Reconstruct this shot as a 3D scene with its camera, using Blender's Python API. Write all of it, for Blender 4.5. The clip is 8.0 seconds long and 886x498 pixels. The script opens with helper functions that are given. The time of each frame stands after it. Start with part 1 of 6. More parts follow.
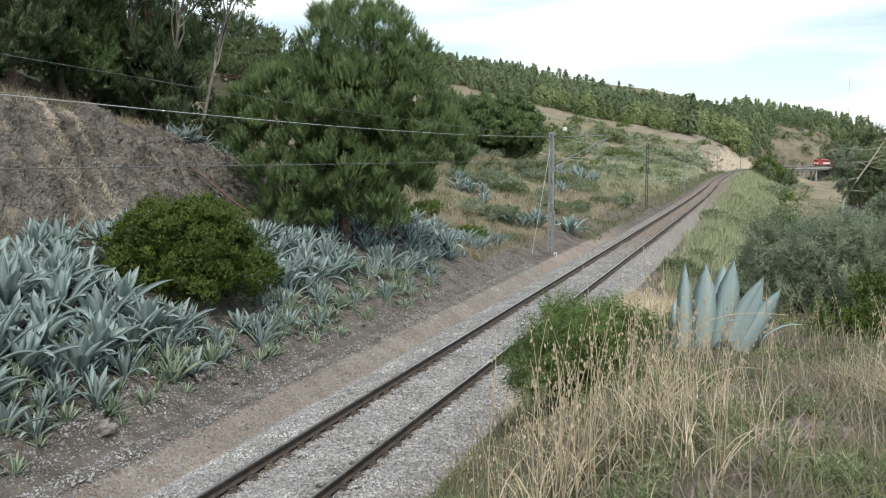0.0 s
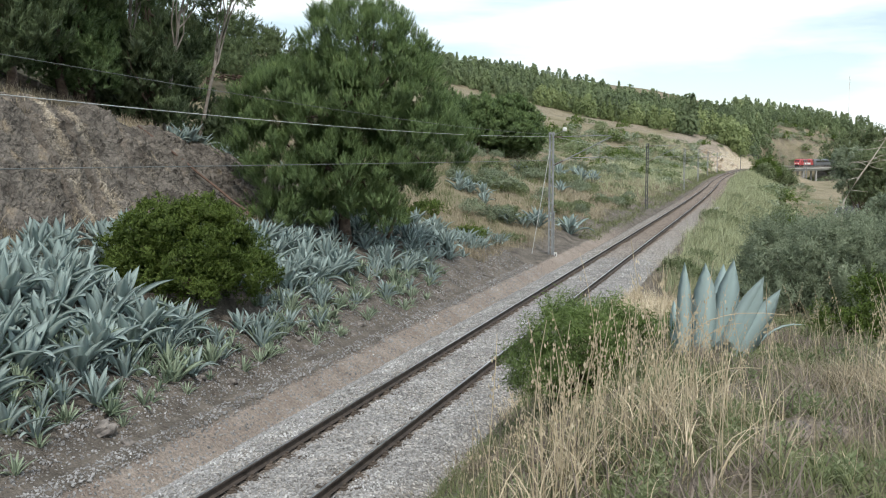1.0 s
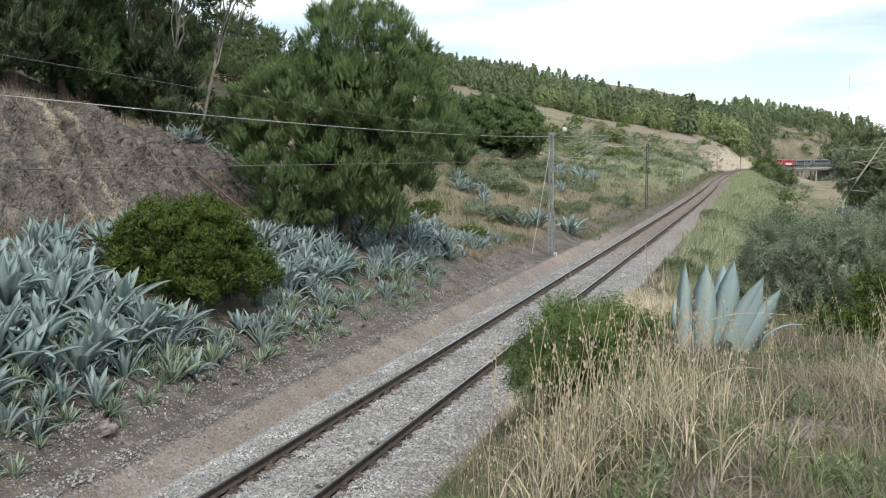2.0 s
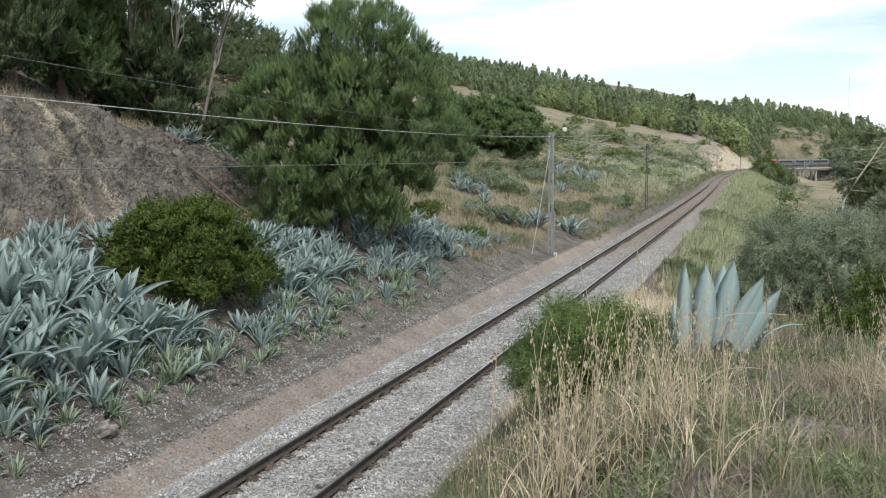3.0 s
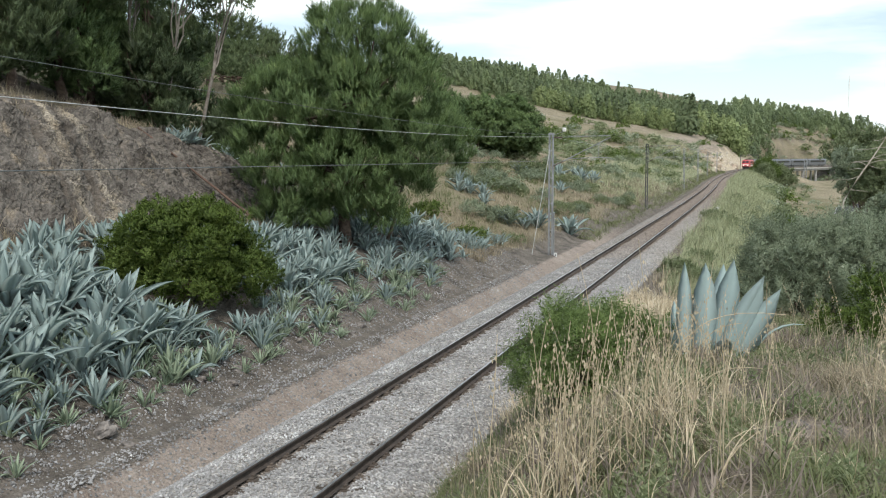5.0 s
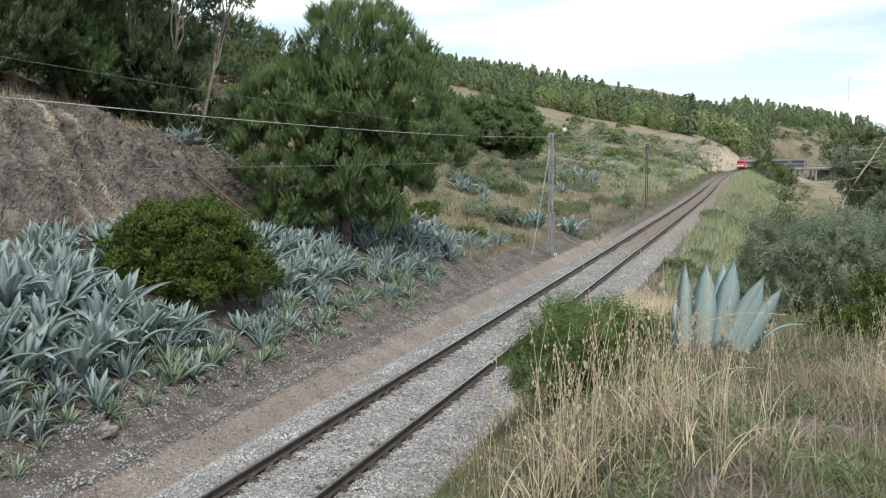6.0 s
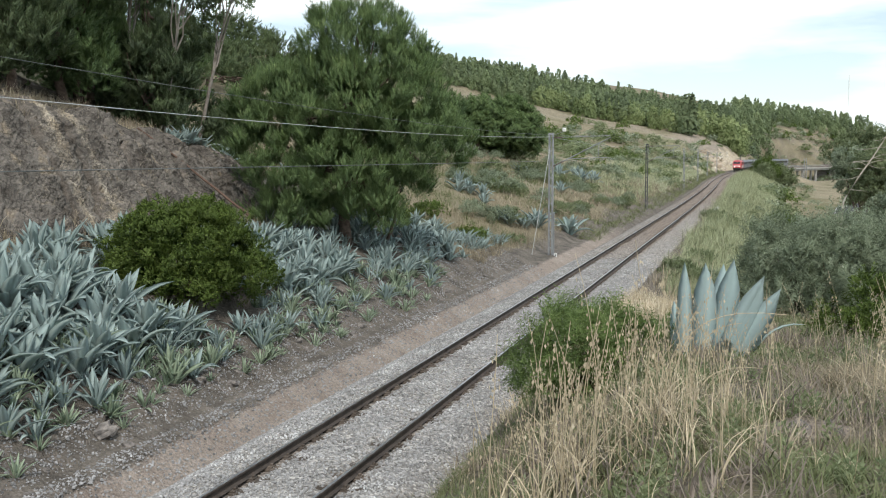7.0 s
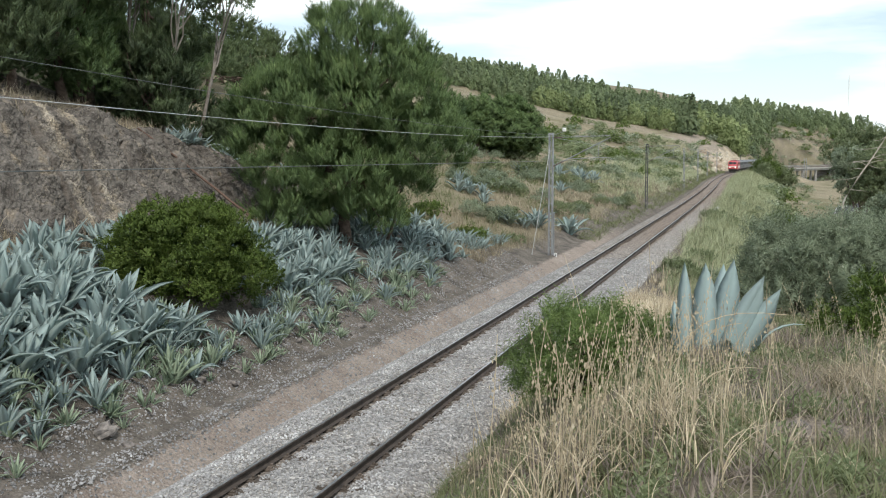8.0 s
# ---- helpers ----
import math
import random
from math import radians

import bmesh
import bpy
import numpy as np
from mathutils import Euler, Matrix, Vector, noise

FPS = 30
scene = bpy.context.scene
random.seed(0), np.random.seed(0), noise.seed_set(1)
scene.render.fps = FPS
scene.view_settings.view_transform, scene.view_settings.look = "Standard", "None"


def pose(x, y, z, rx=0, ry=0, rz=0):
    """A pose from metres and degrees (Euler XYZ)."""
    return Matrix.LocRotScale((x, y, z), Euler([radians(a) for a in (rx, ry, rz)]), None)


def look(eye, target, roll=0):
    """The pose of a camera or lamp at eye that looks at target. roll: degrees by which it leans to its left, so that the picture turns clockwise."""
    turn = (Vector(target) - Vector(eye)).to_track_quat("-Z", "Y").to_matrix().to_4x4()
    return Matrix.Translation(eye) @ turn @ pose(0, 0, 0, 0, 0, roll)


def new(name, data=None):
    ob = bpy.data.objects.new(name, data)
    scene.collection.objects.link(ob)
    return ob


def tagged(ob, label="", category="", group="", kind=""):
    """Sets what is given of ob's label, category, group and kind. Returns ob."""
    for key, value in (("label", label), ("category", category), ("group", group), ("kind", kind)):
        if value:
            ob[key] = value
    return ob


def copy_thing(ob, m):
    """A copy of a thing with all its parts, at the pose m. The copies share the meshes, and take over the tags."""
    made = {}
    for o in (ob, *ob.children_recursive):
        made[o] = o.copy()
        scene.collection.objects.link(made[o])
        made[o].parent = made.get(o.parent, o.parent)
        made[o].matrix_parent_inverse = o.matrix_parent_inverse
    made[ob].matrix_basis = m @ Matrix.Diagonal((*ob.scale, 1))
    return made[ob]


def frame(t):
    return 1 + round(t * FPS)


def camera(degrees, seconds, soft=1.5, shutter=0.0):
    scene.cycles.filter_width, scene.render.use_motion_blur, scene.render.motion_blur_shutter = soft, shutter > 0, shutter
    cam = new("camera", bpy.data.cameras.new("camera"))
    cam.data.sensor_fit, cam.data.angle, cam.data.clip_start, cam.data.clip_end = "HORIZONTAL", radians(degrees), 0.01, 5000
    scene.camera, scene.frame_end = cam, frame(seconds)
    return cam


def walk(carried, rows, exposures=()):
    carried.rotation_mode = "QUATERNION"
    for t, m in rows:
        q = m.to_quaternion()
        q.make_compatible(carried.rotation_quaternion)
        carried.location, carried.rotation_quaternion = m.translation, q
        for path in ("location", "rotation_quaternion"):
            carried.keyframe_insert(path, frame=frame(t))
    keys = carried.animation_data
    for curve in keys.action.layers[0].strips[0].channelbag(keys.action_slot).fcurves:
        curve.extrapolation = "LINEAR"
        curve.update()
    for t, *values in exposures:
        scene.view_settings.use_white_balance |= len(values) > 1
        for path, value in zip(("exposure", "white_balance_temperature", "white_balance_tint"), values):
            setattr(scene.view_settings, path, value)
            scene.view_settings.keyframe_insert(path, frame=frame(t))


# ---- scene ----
# ================= camera =================
cam = camera(50, 8.0, soft=1.1)
EYE = (7.49, 0.0, 5.4)


def view(k):
    """The held camera; k goes from 0 to 1 as it settles by a fifth of a degree."""
    return pose(*EYE, 84.43 + 0.065 * k, 0, 18.37) @ pose(0, 0, 0, 0, 0, -0.208 * k)


walk(cam, [(0.0, view(0)), (1.0, view(0.05)), (3.0, view(0.45)), (4.5, view(0.7)), (6.0, view(0.95)), (8.0, view(1.0))])

# ================= world and sun =================
SUN_EL, SUN_AZ = radians(52), radians(150)
world = bpy.data.worlds.new("sky")
scene.world = world
world.use_nodes = True
wn, wl = world.node_tree.nodes, world.node_tree.links
wn.clear()
sky = wn.new("ShaderNodeTexSky")
sky.sky_type, sky.sun_disc = "NISHITA", False
sky.sun_elevation, sky.sun_rotation = SUN_EL, SUN_AZ
sky.air_density, sky.dust_density, sky.ozone_density = 1.0, 0.6, 1.6
coord = wn.new("ShaderNodeTexCoord")
stretch = wn.new("ShaderNodeMapping")
stretch.inputs["Scale"].default_value = (1.6, 1.6, 9.0)
stretch.inputs["Rotation"].default_value = (0.06, 0.04, 0.5)
cloud = wn.new("ShaderNodeTexNoise")
cloud.inputs["Scale"].default_value, cloud.inputs["Detail"].default_value, cloud.inputs["Roughness"].default_value = 1.7, 6, 0.5
cover = wn.new("ShaderNodeValToRGB")
cover.color_ramp.elements[0].position, cover.color_ramp.elements[1].position = 0.45, 0.6
cover.color_ramp.elements[0].color, cover.color_ramp.elements[1].color = (0.3, 0.3, 0.3, 1), (1, 1, 1, 1)
mix = wn.new("ShaderNodeMix")
mix.data_type = "RGBA"
mix.inputs[7].default_value = (8.3, 9.1, 9.2, 1)
back = wn.new("ShaderNodeBackground")
back.inputs["Strength"].default_value = 0.1
out = wn.new("ShaderNodeOutputWorld")
wl.new(coord.outputs["Generated"], stretch.inputs["Vector"])
wl.new(stretch.outputs["Vector"], cloud.inputs["Vector"])
wl.new(cloud.outputs["Fac"], cover.inputs["Fac"])
wl.new(cover.outputs["Color"], mix.inputs[0])
wl.new(sky.outputs["Color"], mix.inputs[6])
wl.new(mix.outputs[2], back.inputs["Color"])
wl.new(back.outputs["Background"], out.inputs["Surface"])

sun_data = bpy.data.lights.new("sun", "SUN")
sun_data.energy, sun_data.angle, sun_data.color = 2.0, radians(10), (1.0, 0.95, 0.87)
sun = new("sun", sun_data)
way = Vector((math.sin(SUN_AZ) * math.cos(SUN_EL), math.cos(SUN_AZ) * math.cos(SUN_EL), math.sin(SUN_EL)))
sun.matrix_world = look(way * 50, (0, 0, 0))
scene.view_settings.exposure = 0.52

# ================= materials =================


def surface(name, colours, scale=4.0, rough=0.9, bump=0.3, fine=60.0, metal=0.0, spec=0.3, vary=0.0, bump_scale=None):
    """Colours blended by coarse noise, darkened and lit by a fine one, with relief."""
    m = bpy.data.materials.new(name)
    m.use_nodes = True
    n, l = m.node_tree.nodes, m.node_tree.links
    b = n["Principled BSDF"]
    b.inputs["Roughness"].default_value, b.inputs["Metallic"].default_value = rough, metal
    b.inputs["Specular IOR Level"].default_value = spec
    tc = n.new("ShaderNodeTexCoord")
    big = n.new("ShaderNodeTexNoise")
    big.inputs["Scale"].default_value, big.inputs["Detail"].default_value = scale, 6
    ramp = n.new("ShaderNodeValToRGB")
    e = ramp.color_ramp.elements
    e[0].position, e[1].position = 0.33, 0.67
    e[0].color, e[1].color = (*colours[0], 1), (*colours[-1], 1)
    for i, c in enumerate(colours[1:-1]):
        k = e.new(0.33 + 0.34 * (i + 1) / (len(colours) - 1))
        k.color = (*c, 1)
    small = n.new("ShaderNodeTexNoise")
    small.inputs["Scale"].default_value, small.inputs["Detail"].default_value = fine, 3
    shade = n.new("ShaderNodeMapRange")
    shade.inputs[3].default_value, shade.inputs[4].default_value = 0.62, 1.38
    mul = n.new("ShaderNodeMix")
    mul.data_type, mul.blend_type = "RGBA", "MULTIPLY"
    mul.inputs[0].default_value = 1.0
    l.new(tc.outputs["Object"], big.inputs["Vector"])
    l.new(tc.outputs["Object"], small.inputs["Vector"])
    l.new(big.outputs["Fac"], ramp.inputs["Fac"])
    l.new(small.outputs["Fac"], shade.inputs[0])
    l.new(ramp.outputs["Color"], mul.inputs[6])
    l.new(shade.outputs[0], mul.inputs[7])
    colour = mul.outputs[2]
    if vary:
        info = n.new("ShaderNodeObjectInfo")
        r = n.new("ShaderNodeMapRange")
        r.inputs[3].default_value, r.inputs[4].default_value = 1 - vary, 1 + vary
        again = n.new("ShaderNodeMix")
        again.data_type, again.blend_type = "RGBA", "MULTIPLY"
        again.inputs[0].default_value = 1.0
        l.new(info.outputs["Random"], r.inputs[0])
        l.new(colour, again.inputs[6])
        l.new(r.outputs[0], again.inputs[7])
        colour = again.outputs[2]
    l.new(colour, b.inputs["Base Color"])
    if bump:
        bp = n.new("ShaderNodeBump")
        bp.inputs["Strength"].default_value, bp.inputs["Distance"].default_value = bump, 0.03
        l.new(small.outputs["Fac"], bp.inputs["Height"])
        l.new(bp.outputs["Normal"], b.inputs["Normal"])
    return m


def foliage(name, dark, light, third=None, rough=0.55, through_light=0.4, patch=0.6, spec=0.25, own=0.55):
    """Leaves: each leaf or needle tuft takes its own tone, and patches of the crown differ."""
    m = bpy.data.materials.new(name)
    m.use_nodes = True
    n, l = m.node_tree.nodes, m.node_tree.links
    b = n["Principled BSDF"]
    b.inputs["Roughness"].default_value = rough
    b.inputs["Specular IOR Level"].default_value = spec
    geo = n.new("ShaderNodeNewGeometry")
    tc = n.new("ShaderNodeTexCoord")
    info = n.new("ShaderNodeObjectInfo")
    big = n.new("ShaderNodeTexNoise")
    big.inputs["Scale"].default_value, big.inputs["Detail"].default_value = patch, 3
    add = n.new("ShaderNodeMath")
    add.operation = "MULTIPLY_ADD"
    add.inputs[1].default_value = own
    l.new(geo.outputs["Random Per Island"], add.inputs[0])
    shift = n.new("ShaderNodeMath")
    shift.operation = "MULTIPLY_ADD"
    shift.inputs[1].default_value, shift.inputs[2].default_value = 0.9 + (0.55 - own) * 1.6, -0.22 - (0.55 - own) * 0.4
    l.new(big.outputs["Fac"], shift.inputs[0])
    l.new(shift.outputs[0], add.inputs[2])
    tone = n.new("ShaderNodeMath")
    tone.operation = "MULTIPLY_ADD"
    tone.inputs[1].default_value = 0.2
    l.new(info.outputs["Random"], tone.inputs[0])
    l.new(add.outputs[0], tone.inputs[2])
    l.new(tc.outputs["Object"], big.inputs["Vector"])
    ramp = n.new("ShaderNodeValToRGB")
    e = ramp.color_ramp.elements
    e[0].position, e[1].position = 0.15, 0.85
    e[0].color, e[1].color = (*dark, 1), (*light, 1)
    if third:
        k = e.new(0.97)
        k.color = (*third, 1)
    l.new(tone.outputs[0], ramp.inputs["Fac"])
    l.new(ramp.outputs["Color"], b.inputs["Base Color"])
    tr = n.new("ShaderNodeBsdfTranslucent")
    l.new(ramp.outputs["Color"], tr.inputs["Color"])
    ms = n.new("ShaderNodeMixShader")
    ms.inputs[0].default_value = through_light
    o = n["Material Output"]
    l.new(b.outputs[0], ms.inputs[1])
    l.new(tr.outputs[0], ms.inputs[2])
    l.new(ms.outputs[0], o.inputs["Surface"])
    return m


def ballast_surface():
    """Crushed stone: cells of many greys, rusty towards the rails."""
    m = bpy.data.materials.new("ballast")
    m.use_nodes = True
    n, l = m.node_tree.nodes, m.node_tree.links
    b = n["Principled BSDF"]
    b.inputs["Roughness"].default_value = 0.95
    tc = n.new("ShaderNodeTexCoord")
    v = n.new("ShaderNodeTexVoronoi")
    v.inputs["Scale"].default_value = 19
    ramp = n.new("ShaderNodeValToRGB")
    e = ramp.color_ramp.elements
    e[0].color, e[1].color = (0.14, 0.138, 0.136, 1), (0.58, 0.58, 0.58, 1)
    k = e.new(0.5)
    k.color = (0.29, 0.288, 0.286, 1)
    sep = n.new("ShaderNodeSeparateColor")
    big = n.new("ShaderNodeTexNoise")
    big.inputs["Scale"].default_value, big.inputs["Detail"].default_value = 0.9, 5
    dirt = n.new("ShaderNodeMix")
    dirt.data_type, dirt.blend_type = "RGBA", "MULTIPLY"
    dirt.inputs[7].default_value = (0.78, 0.7, 0.6, 1)
    at = n.new("ShaderNodeAttribute")
    at.attribute_name = "rusty"
    dirt2 = n.new("ShaderNodeMix")
    dirt2.data_type, dirt2.blend_type = "RGBA", "MULTIPLY"
    dirt2.inputs[7].default_value = (0.66, 0.52, 0.42, 1)
    bp = n.new("ShaderNodeBump")
    bp.inputs["Strength"].default_value, bp.inputs["Distance"].default_value = 0.9, 0.04
    bp.invert = True
    l.new(tc.outputs["Object"], v.inputs["Vector"])
    l.new(tc.outputs["Object"], big.inputs["Vector"])
    l.new(v.outputs["Color"], sep.inputs[0])
    l.new(sep.outputs[0], ramp.inputs["Fac"])
    l.new(ramp.outputs["Color"], dirt.inputs[6])
    l.new(big.outputs["Fac"], dirt.inputs[0])
    l.new(dirt.outputs[2], dirt2.inputs[6])
    l.new(at.outputs["Fac"], dirt2.inputs[0])
    l.new(dirt2.outputs[2], b.inputs["Base Color"])
    l.new(v.outputs["Distance"], bp.inputs["Height"])
    l.new(bp.outputs["Normal"], b.inputs["Normal"])
    return m


def ground_surface():
    """Soil, dry grass, rock and the trodden path, blended by the weights of the ground's own points and by noise."""
    m = bpy.data.materials.new("ground")
    m.use_nodes = True
    n, l = m.node_tree.nodes, m.node_tree.links
    b = n["Principled BSDF"]
    b.inputs["Roughness"].default_value = 0.97
    b.inputs["Specular IOR Level"].default_value = 0.15
    tc = n.new("ShaderNodeTexCoord")

    def noise_node(scale, detail=8, rough=0.6):
        k = n.new("ShaderNodeTexNoise")
        k.inputs["Scale"].default_value, k.inputs["Detail"].default_value, k.inputs["Roughness"].default_value = scale, detail, rough
        l.new(tc.outputs["Object"], k.inputs["Vector"])
        return k

    def ramp_of(src, stops):
        r = n.new("ShaderNodeValToRGB")
        e = r.color_ramp.elements
        e[0].position, e[0].color = stops[0][0], (*stops[0][1], 1)
        e[1].position, e[1].color = stops[-1][0], (*stops[-1][1], 1)
        for p, c in stops[1:-1]:
            e.new(p).color = (*c, 1)
        l.new(src, r.inputs["Fac"])
        return r.outputs["Color"]

    mid, fine, coarse = noise_node(1.3), noise_node(16, 5, 0.7), noise_node(0.06, 9, 0.68)
    vor = n.new("ShaderNodeTexVoronoi")
    vor.inputs["Scale"].default_value = 2.2
    wob = n.new("ShaderNodeVectorMath")
    wob.operation = "MULTIPLY_ADD"
    wob.inputs[1].default_value = (1.6, 1.6, 1.6)
    l.new(mid.outputs["Color"], wob.inputs[0])
    l.new(tc.outputs["Object"], wob.inputs[2])
    l.new(wob.outputs[0], vor.inputs["Vector"])
    soil = ramp_of(mid.outputs["Fac"], [(0.3, (0.09, 0.08, 0.068)), (0.5, (0.165, 0.145, 0.125)), (0.7, (0.24, 0.21, 0.18))])
    grass = ramp_of(coarse.outputs["Fac"], [(0.32, (0.11, 0.125, 0.06)), (0.44, (0.19, 0.17, 0.105)), (0.56, (0.26, 0.225, 0.155)), (0.72, (0.34, 0.285, 0.205))])
    rock = ramp_of(mid.outputs["Fac"], [(0.3, (0.09, 0.078, 0.068)), (0.46, (0.145, 0.13, 0.114)), (0.58, (0.195, 0.175, 0.153)), (0.7, (0.29, 0.238, 0.175))])
    crack = n.new("ShaderNodeTexVoronoi")
    crack.feature = "DISTANCE_TO_EDGE"
    crack.inputs["Scale"].default_value = 1.5
    lie = n.new("ShaderNodeMapping")
    lie.inputs["Scale"].default_value = (1.0, 0.55, 1.7)
    lie.inputs["Rotation"].default_value = (0.5, 0.2, 0.0)
    l.new(wob.outputs[0], lie.inputs["Vector"])
    l.new(lie.outputs[0], crack.inputs["Vector"])
    dark = n.new("ShaderNodeMapRange")
    dark.inputs[1].default_value, dark.inputs[2].default_value = 0.0, 0.09
    dark.inputs[3].default_value, dark.inputs[4].default_value = 0.5, 1.12
    l.new(crack.outputs["Distance"], dark.inputs[0])
    seam = n.new("ShaderNodeMix")
    seam.data_type, seam.blend_type = "RGBA", "MULTIPLY"
    seam.inputs[0].default_value = 1.0
    l.new(rock, seam.inputs[6])
    l.new(dark.outputs[0], seam.inputs[7])
    rock = seam.outputs[2]
    path = ramp_of(mid.outputs["Fac"], [(0.3, (0.27, 0.22, 0.185)), (0.7, (0.39, 0.335, 0.29))])
    last = soil
    pale = ramp_of(mid.outputs["Fac"], [(0.3, (0.3, 0.24, 0.16)), (0.5, (0.46, 0.39, 0.29)), (0.68, (0.62, 0.56, 0.46))])
    for name, colour in (("grass", grass), ("rock", rock), ("path", path), ("pale", pale)):
        at = n.new("ShaderNodeAttribute")
        at.attribute_name = name
        s = n.new("ShaderNodeMath")
        s.operation = "MULTIPLY_ADD"
        s.inputs[1].default_value = 0.9
        l.new(fine.outputs["Fac"], s.inputs[0])
        l.new(at.outputs["Fac"], s.inputs[2])
        r = n.new("ShaderNodeMapRange")
        r.inputs[1].default_value, r.inputs[2].default_value = 0.75, 1.15
        l.new(s.outputs[0], r.inputs[0])
        mx = n.new("ShaderNodeMix")
        mx.data_type = "RGBA"
        l.new(r.outputs[0], mx.inputs[0])
        l.new(last, mx.inputs[6])
        l.new(colour, mx.inputs[7])
        last = mx.outputs[2]
    sh = n.new("ShaderNodeMapRange")
    sh.inputs[1].default_value, sh.inputs[2].default_value = 0.3, 0.7
    sh.inputs[3].default_value, sh.inputs[4].default_value = 0.6, 1.35
    l.new(fine.outputs["Fac"], sh.inputs[0])
    mul = n.new("ShaderNodeMix")
    mul.data_type, mul.blend_type = "RGBA", "MULTIPLY"
    mul.inputs[0].default_value = 1.0
    l.new(last, mul.inputs[6])
    l.new(sh.outputs[0], mul.inputs[7])
    l.new(mul.outputs[2], b.inputs["Base Color"])
    h = n.new("ShaderNodeMath")
    h.operation = "MULTIPLY_ADD"
    h.inputs[1].default_value = 0.6
    l.new(vor.outputs["Distance"], h.inputs[0])
    l.new(fine.outputs["Fac"], h.inputs[2])
    bp = n.new("ShaderNodeBump")
    bp.inputs["Strength"].default_value, bp.inputs["Distance"].default_value = 0.8, 0.12
    l.new(h.outputs[0], bp.inputs["Height"])
    l.new(bp.outputs["Normal"], b.inputs["Normal"])
    return m


GROUND = ground_surface()
BALLAST = ballast_surface()
STONE = foliage("crushed_stone", (0.14, 0.138, 0.136), (0.41, 0.407, 0.405), (0.64, 0.64, 0.64), rough=0.95, through_light=0.0, patch=0.8)
RAIL_STEEL = surface("rusty_rail_steel", [(0.042, 0.035, 0.031), (0.085, 0.068, 0.058)], 6, 0.75, 0.3, 80)
RAIL_TOP = surface("worn_rail_top", [(0.34, 0.34, 0.36), (0.5, 0.5, 0.52)], 3, 0.3, 0.05, 90, metal=0.8)
SLEEPER = surface("sleeper_wood", [(0.06, 0.05, 0.041), (0.135, 0.108, 0.088)], 5, 0.95, 0.5, 40, vary=0.25)
GALV = surface("galvanised_steel", [(0.26, 0.27, 0.28), (0.42, 0.43, 0.44)], 2.5, 0.55, 0.1, 70, metal=0.5)
DARK_STEEL = surface("dark_steel", [(0.07, 0.07, 0.075), (0.13, 0.13, 0.135)], 3, 0.6, 0.1, 60, metal=0.3)
WIRE = surface("wire_metal", [(0.1, 0.11, 0.11), (0.2, 0.21, 0.2)], 2, 0.5, 0.0, 30, metal=0.4)
PALE_WIRE = surface("pale_wire_metal", [(0.42, 0.43, 0.43), (0.6, 0.61, 0.6)], 2, 0.5, 0.0, 30, metal=0.3)
PORCELAIN = surface("brown_porcelain", [(0.05, 0.03, 0.025), (0.1, 0.06, 0.045)], 5, 0.3, 0.0, 30, spec=0.6)
WHITE = surface("white_enamel", [(0.7, 0.7, 0.69), (0.82, 0.82, 0.8)], 4, 0.5, 0.05, 50)
CONCRETE = surface("weathered_concrete", [(0.27, 0.26, 0.24), (0.4, 0.39, 0.37), (0.5, 0.49, 0.46)], 1.5, 0.95, 0.4, 30)
ASPHALT = surface("asphalt", [(0.045, 0.045, 0.05), (0.07, 0.07, 0.075)], 0.4, 0.9, 0.2, 20)
BARK = surface("pine_bark", [(0.07, 0.05, 0.04), (0.17, 0.125, 0.1)], 6, 0.95, 0.8, 25)
PALE_BARK = surface("pale_bark", [(0.15, 0.13, 0.11), (0.3, 0.27, 0.235)], 3, 0.9, 0.5, 20)
DRY_WOOD = surface("dry_wood", [(0.3, 0.26, 0.21), (0.5, 0.46, 0.4)], 4, 0.9, 0.4, 30)
REDDISH_WOOD = surface("reddish_dead_wood", [(0.09, 0.06, 0.045), (0.17, 0.11, 0.085)], 4, 0.9, 0.4, 30)
BOULDER = surface("cut_rock", [(0.1, 0.092, 0.085), (0.19, 0.172, 0.158), (0.28, 0.25, 0.225)], 1.4, 0.95, 0.7, 14, vary=0.2)
PALE_ROCK = surface("pale_cutting_rock", [(0.26, 0.2, 0.14), (0.4, 0.33, 0.25), (0.54, 0.48, 0.4)], 0.25, 0.95, 0.6, 3)
AGAVE = foliage("agave_leaf", (0.15, 0.21, 0.195), (0.35, 0.43, 0.41), (0.5, 0.575, 0.55), rough=0.6, through_light=0.06, patch=1.1, spec=0.2)
AGAVE_PALE = foliage("pale_agave_leaf", (0.28, 0.37, 0.36), (0.4, 0.5, 0.49), (0.5, 0.59, 0.58), rough=0.65, through_light=0.05, patch=3.0, spec=0.15)
AGAVE_GREEN = foliage("small_agave_leaf", (0.14, 0.2, 0.13), (0.36, 0.43, 0.31), (0.5, 0.52, 0.37), rough=0.5, through_light=0.08, patch=1.5)
PINE_NEAR = foliage("pine_needles", (0.075, 0.12, 0.055), (0.2, 0.285, 0.115), (0.33, 0.42, 0.18), patch=1.6, own=0.3)
# the pine needles again, darker, with the crest trees' shade put into the colour
PINE_SHADED = foliage("shaded_pine_needles", (0.06, 0.085, 0.05), (0.15, 0.2, 0.095), (0.23, 0.28, 0.14), patch=1.2, own=0.3)
PINE_FAR = foliage("far_pine", (0.06, 0.09, 0.045), (0.18, 0.23, 0.105), (0.26, 0.31, 0.15), patch=0.03)
LENTISK = foliage("lentisk_leaf", (0.055, 0.09, 0.022), (0.16, 0.225, 0.05), (0.25, 0.31, 0.085), patch=1.2)
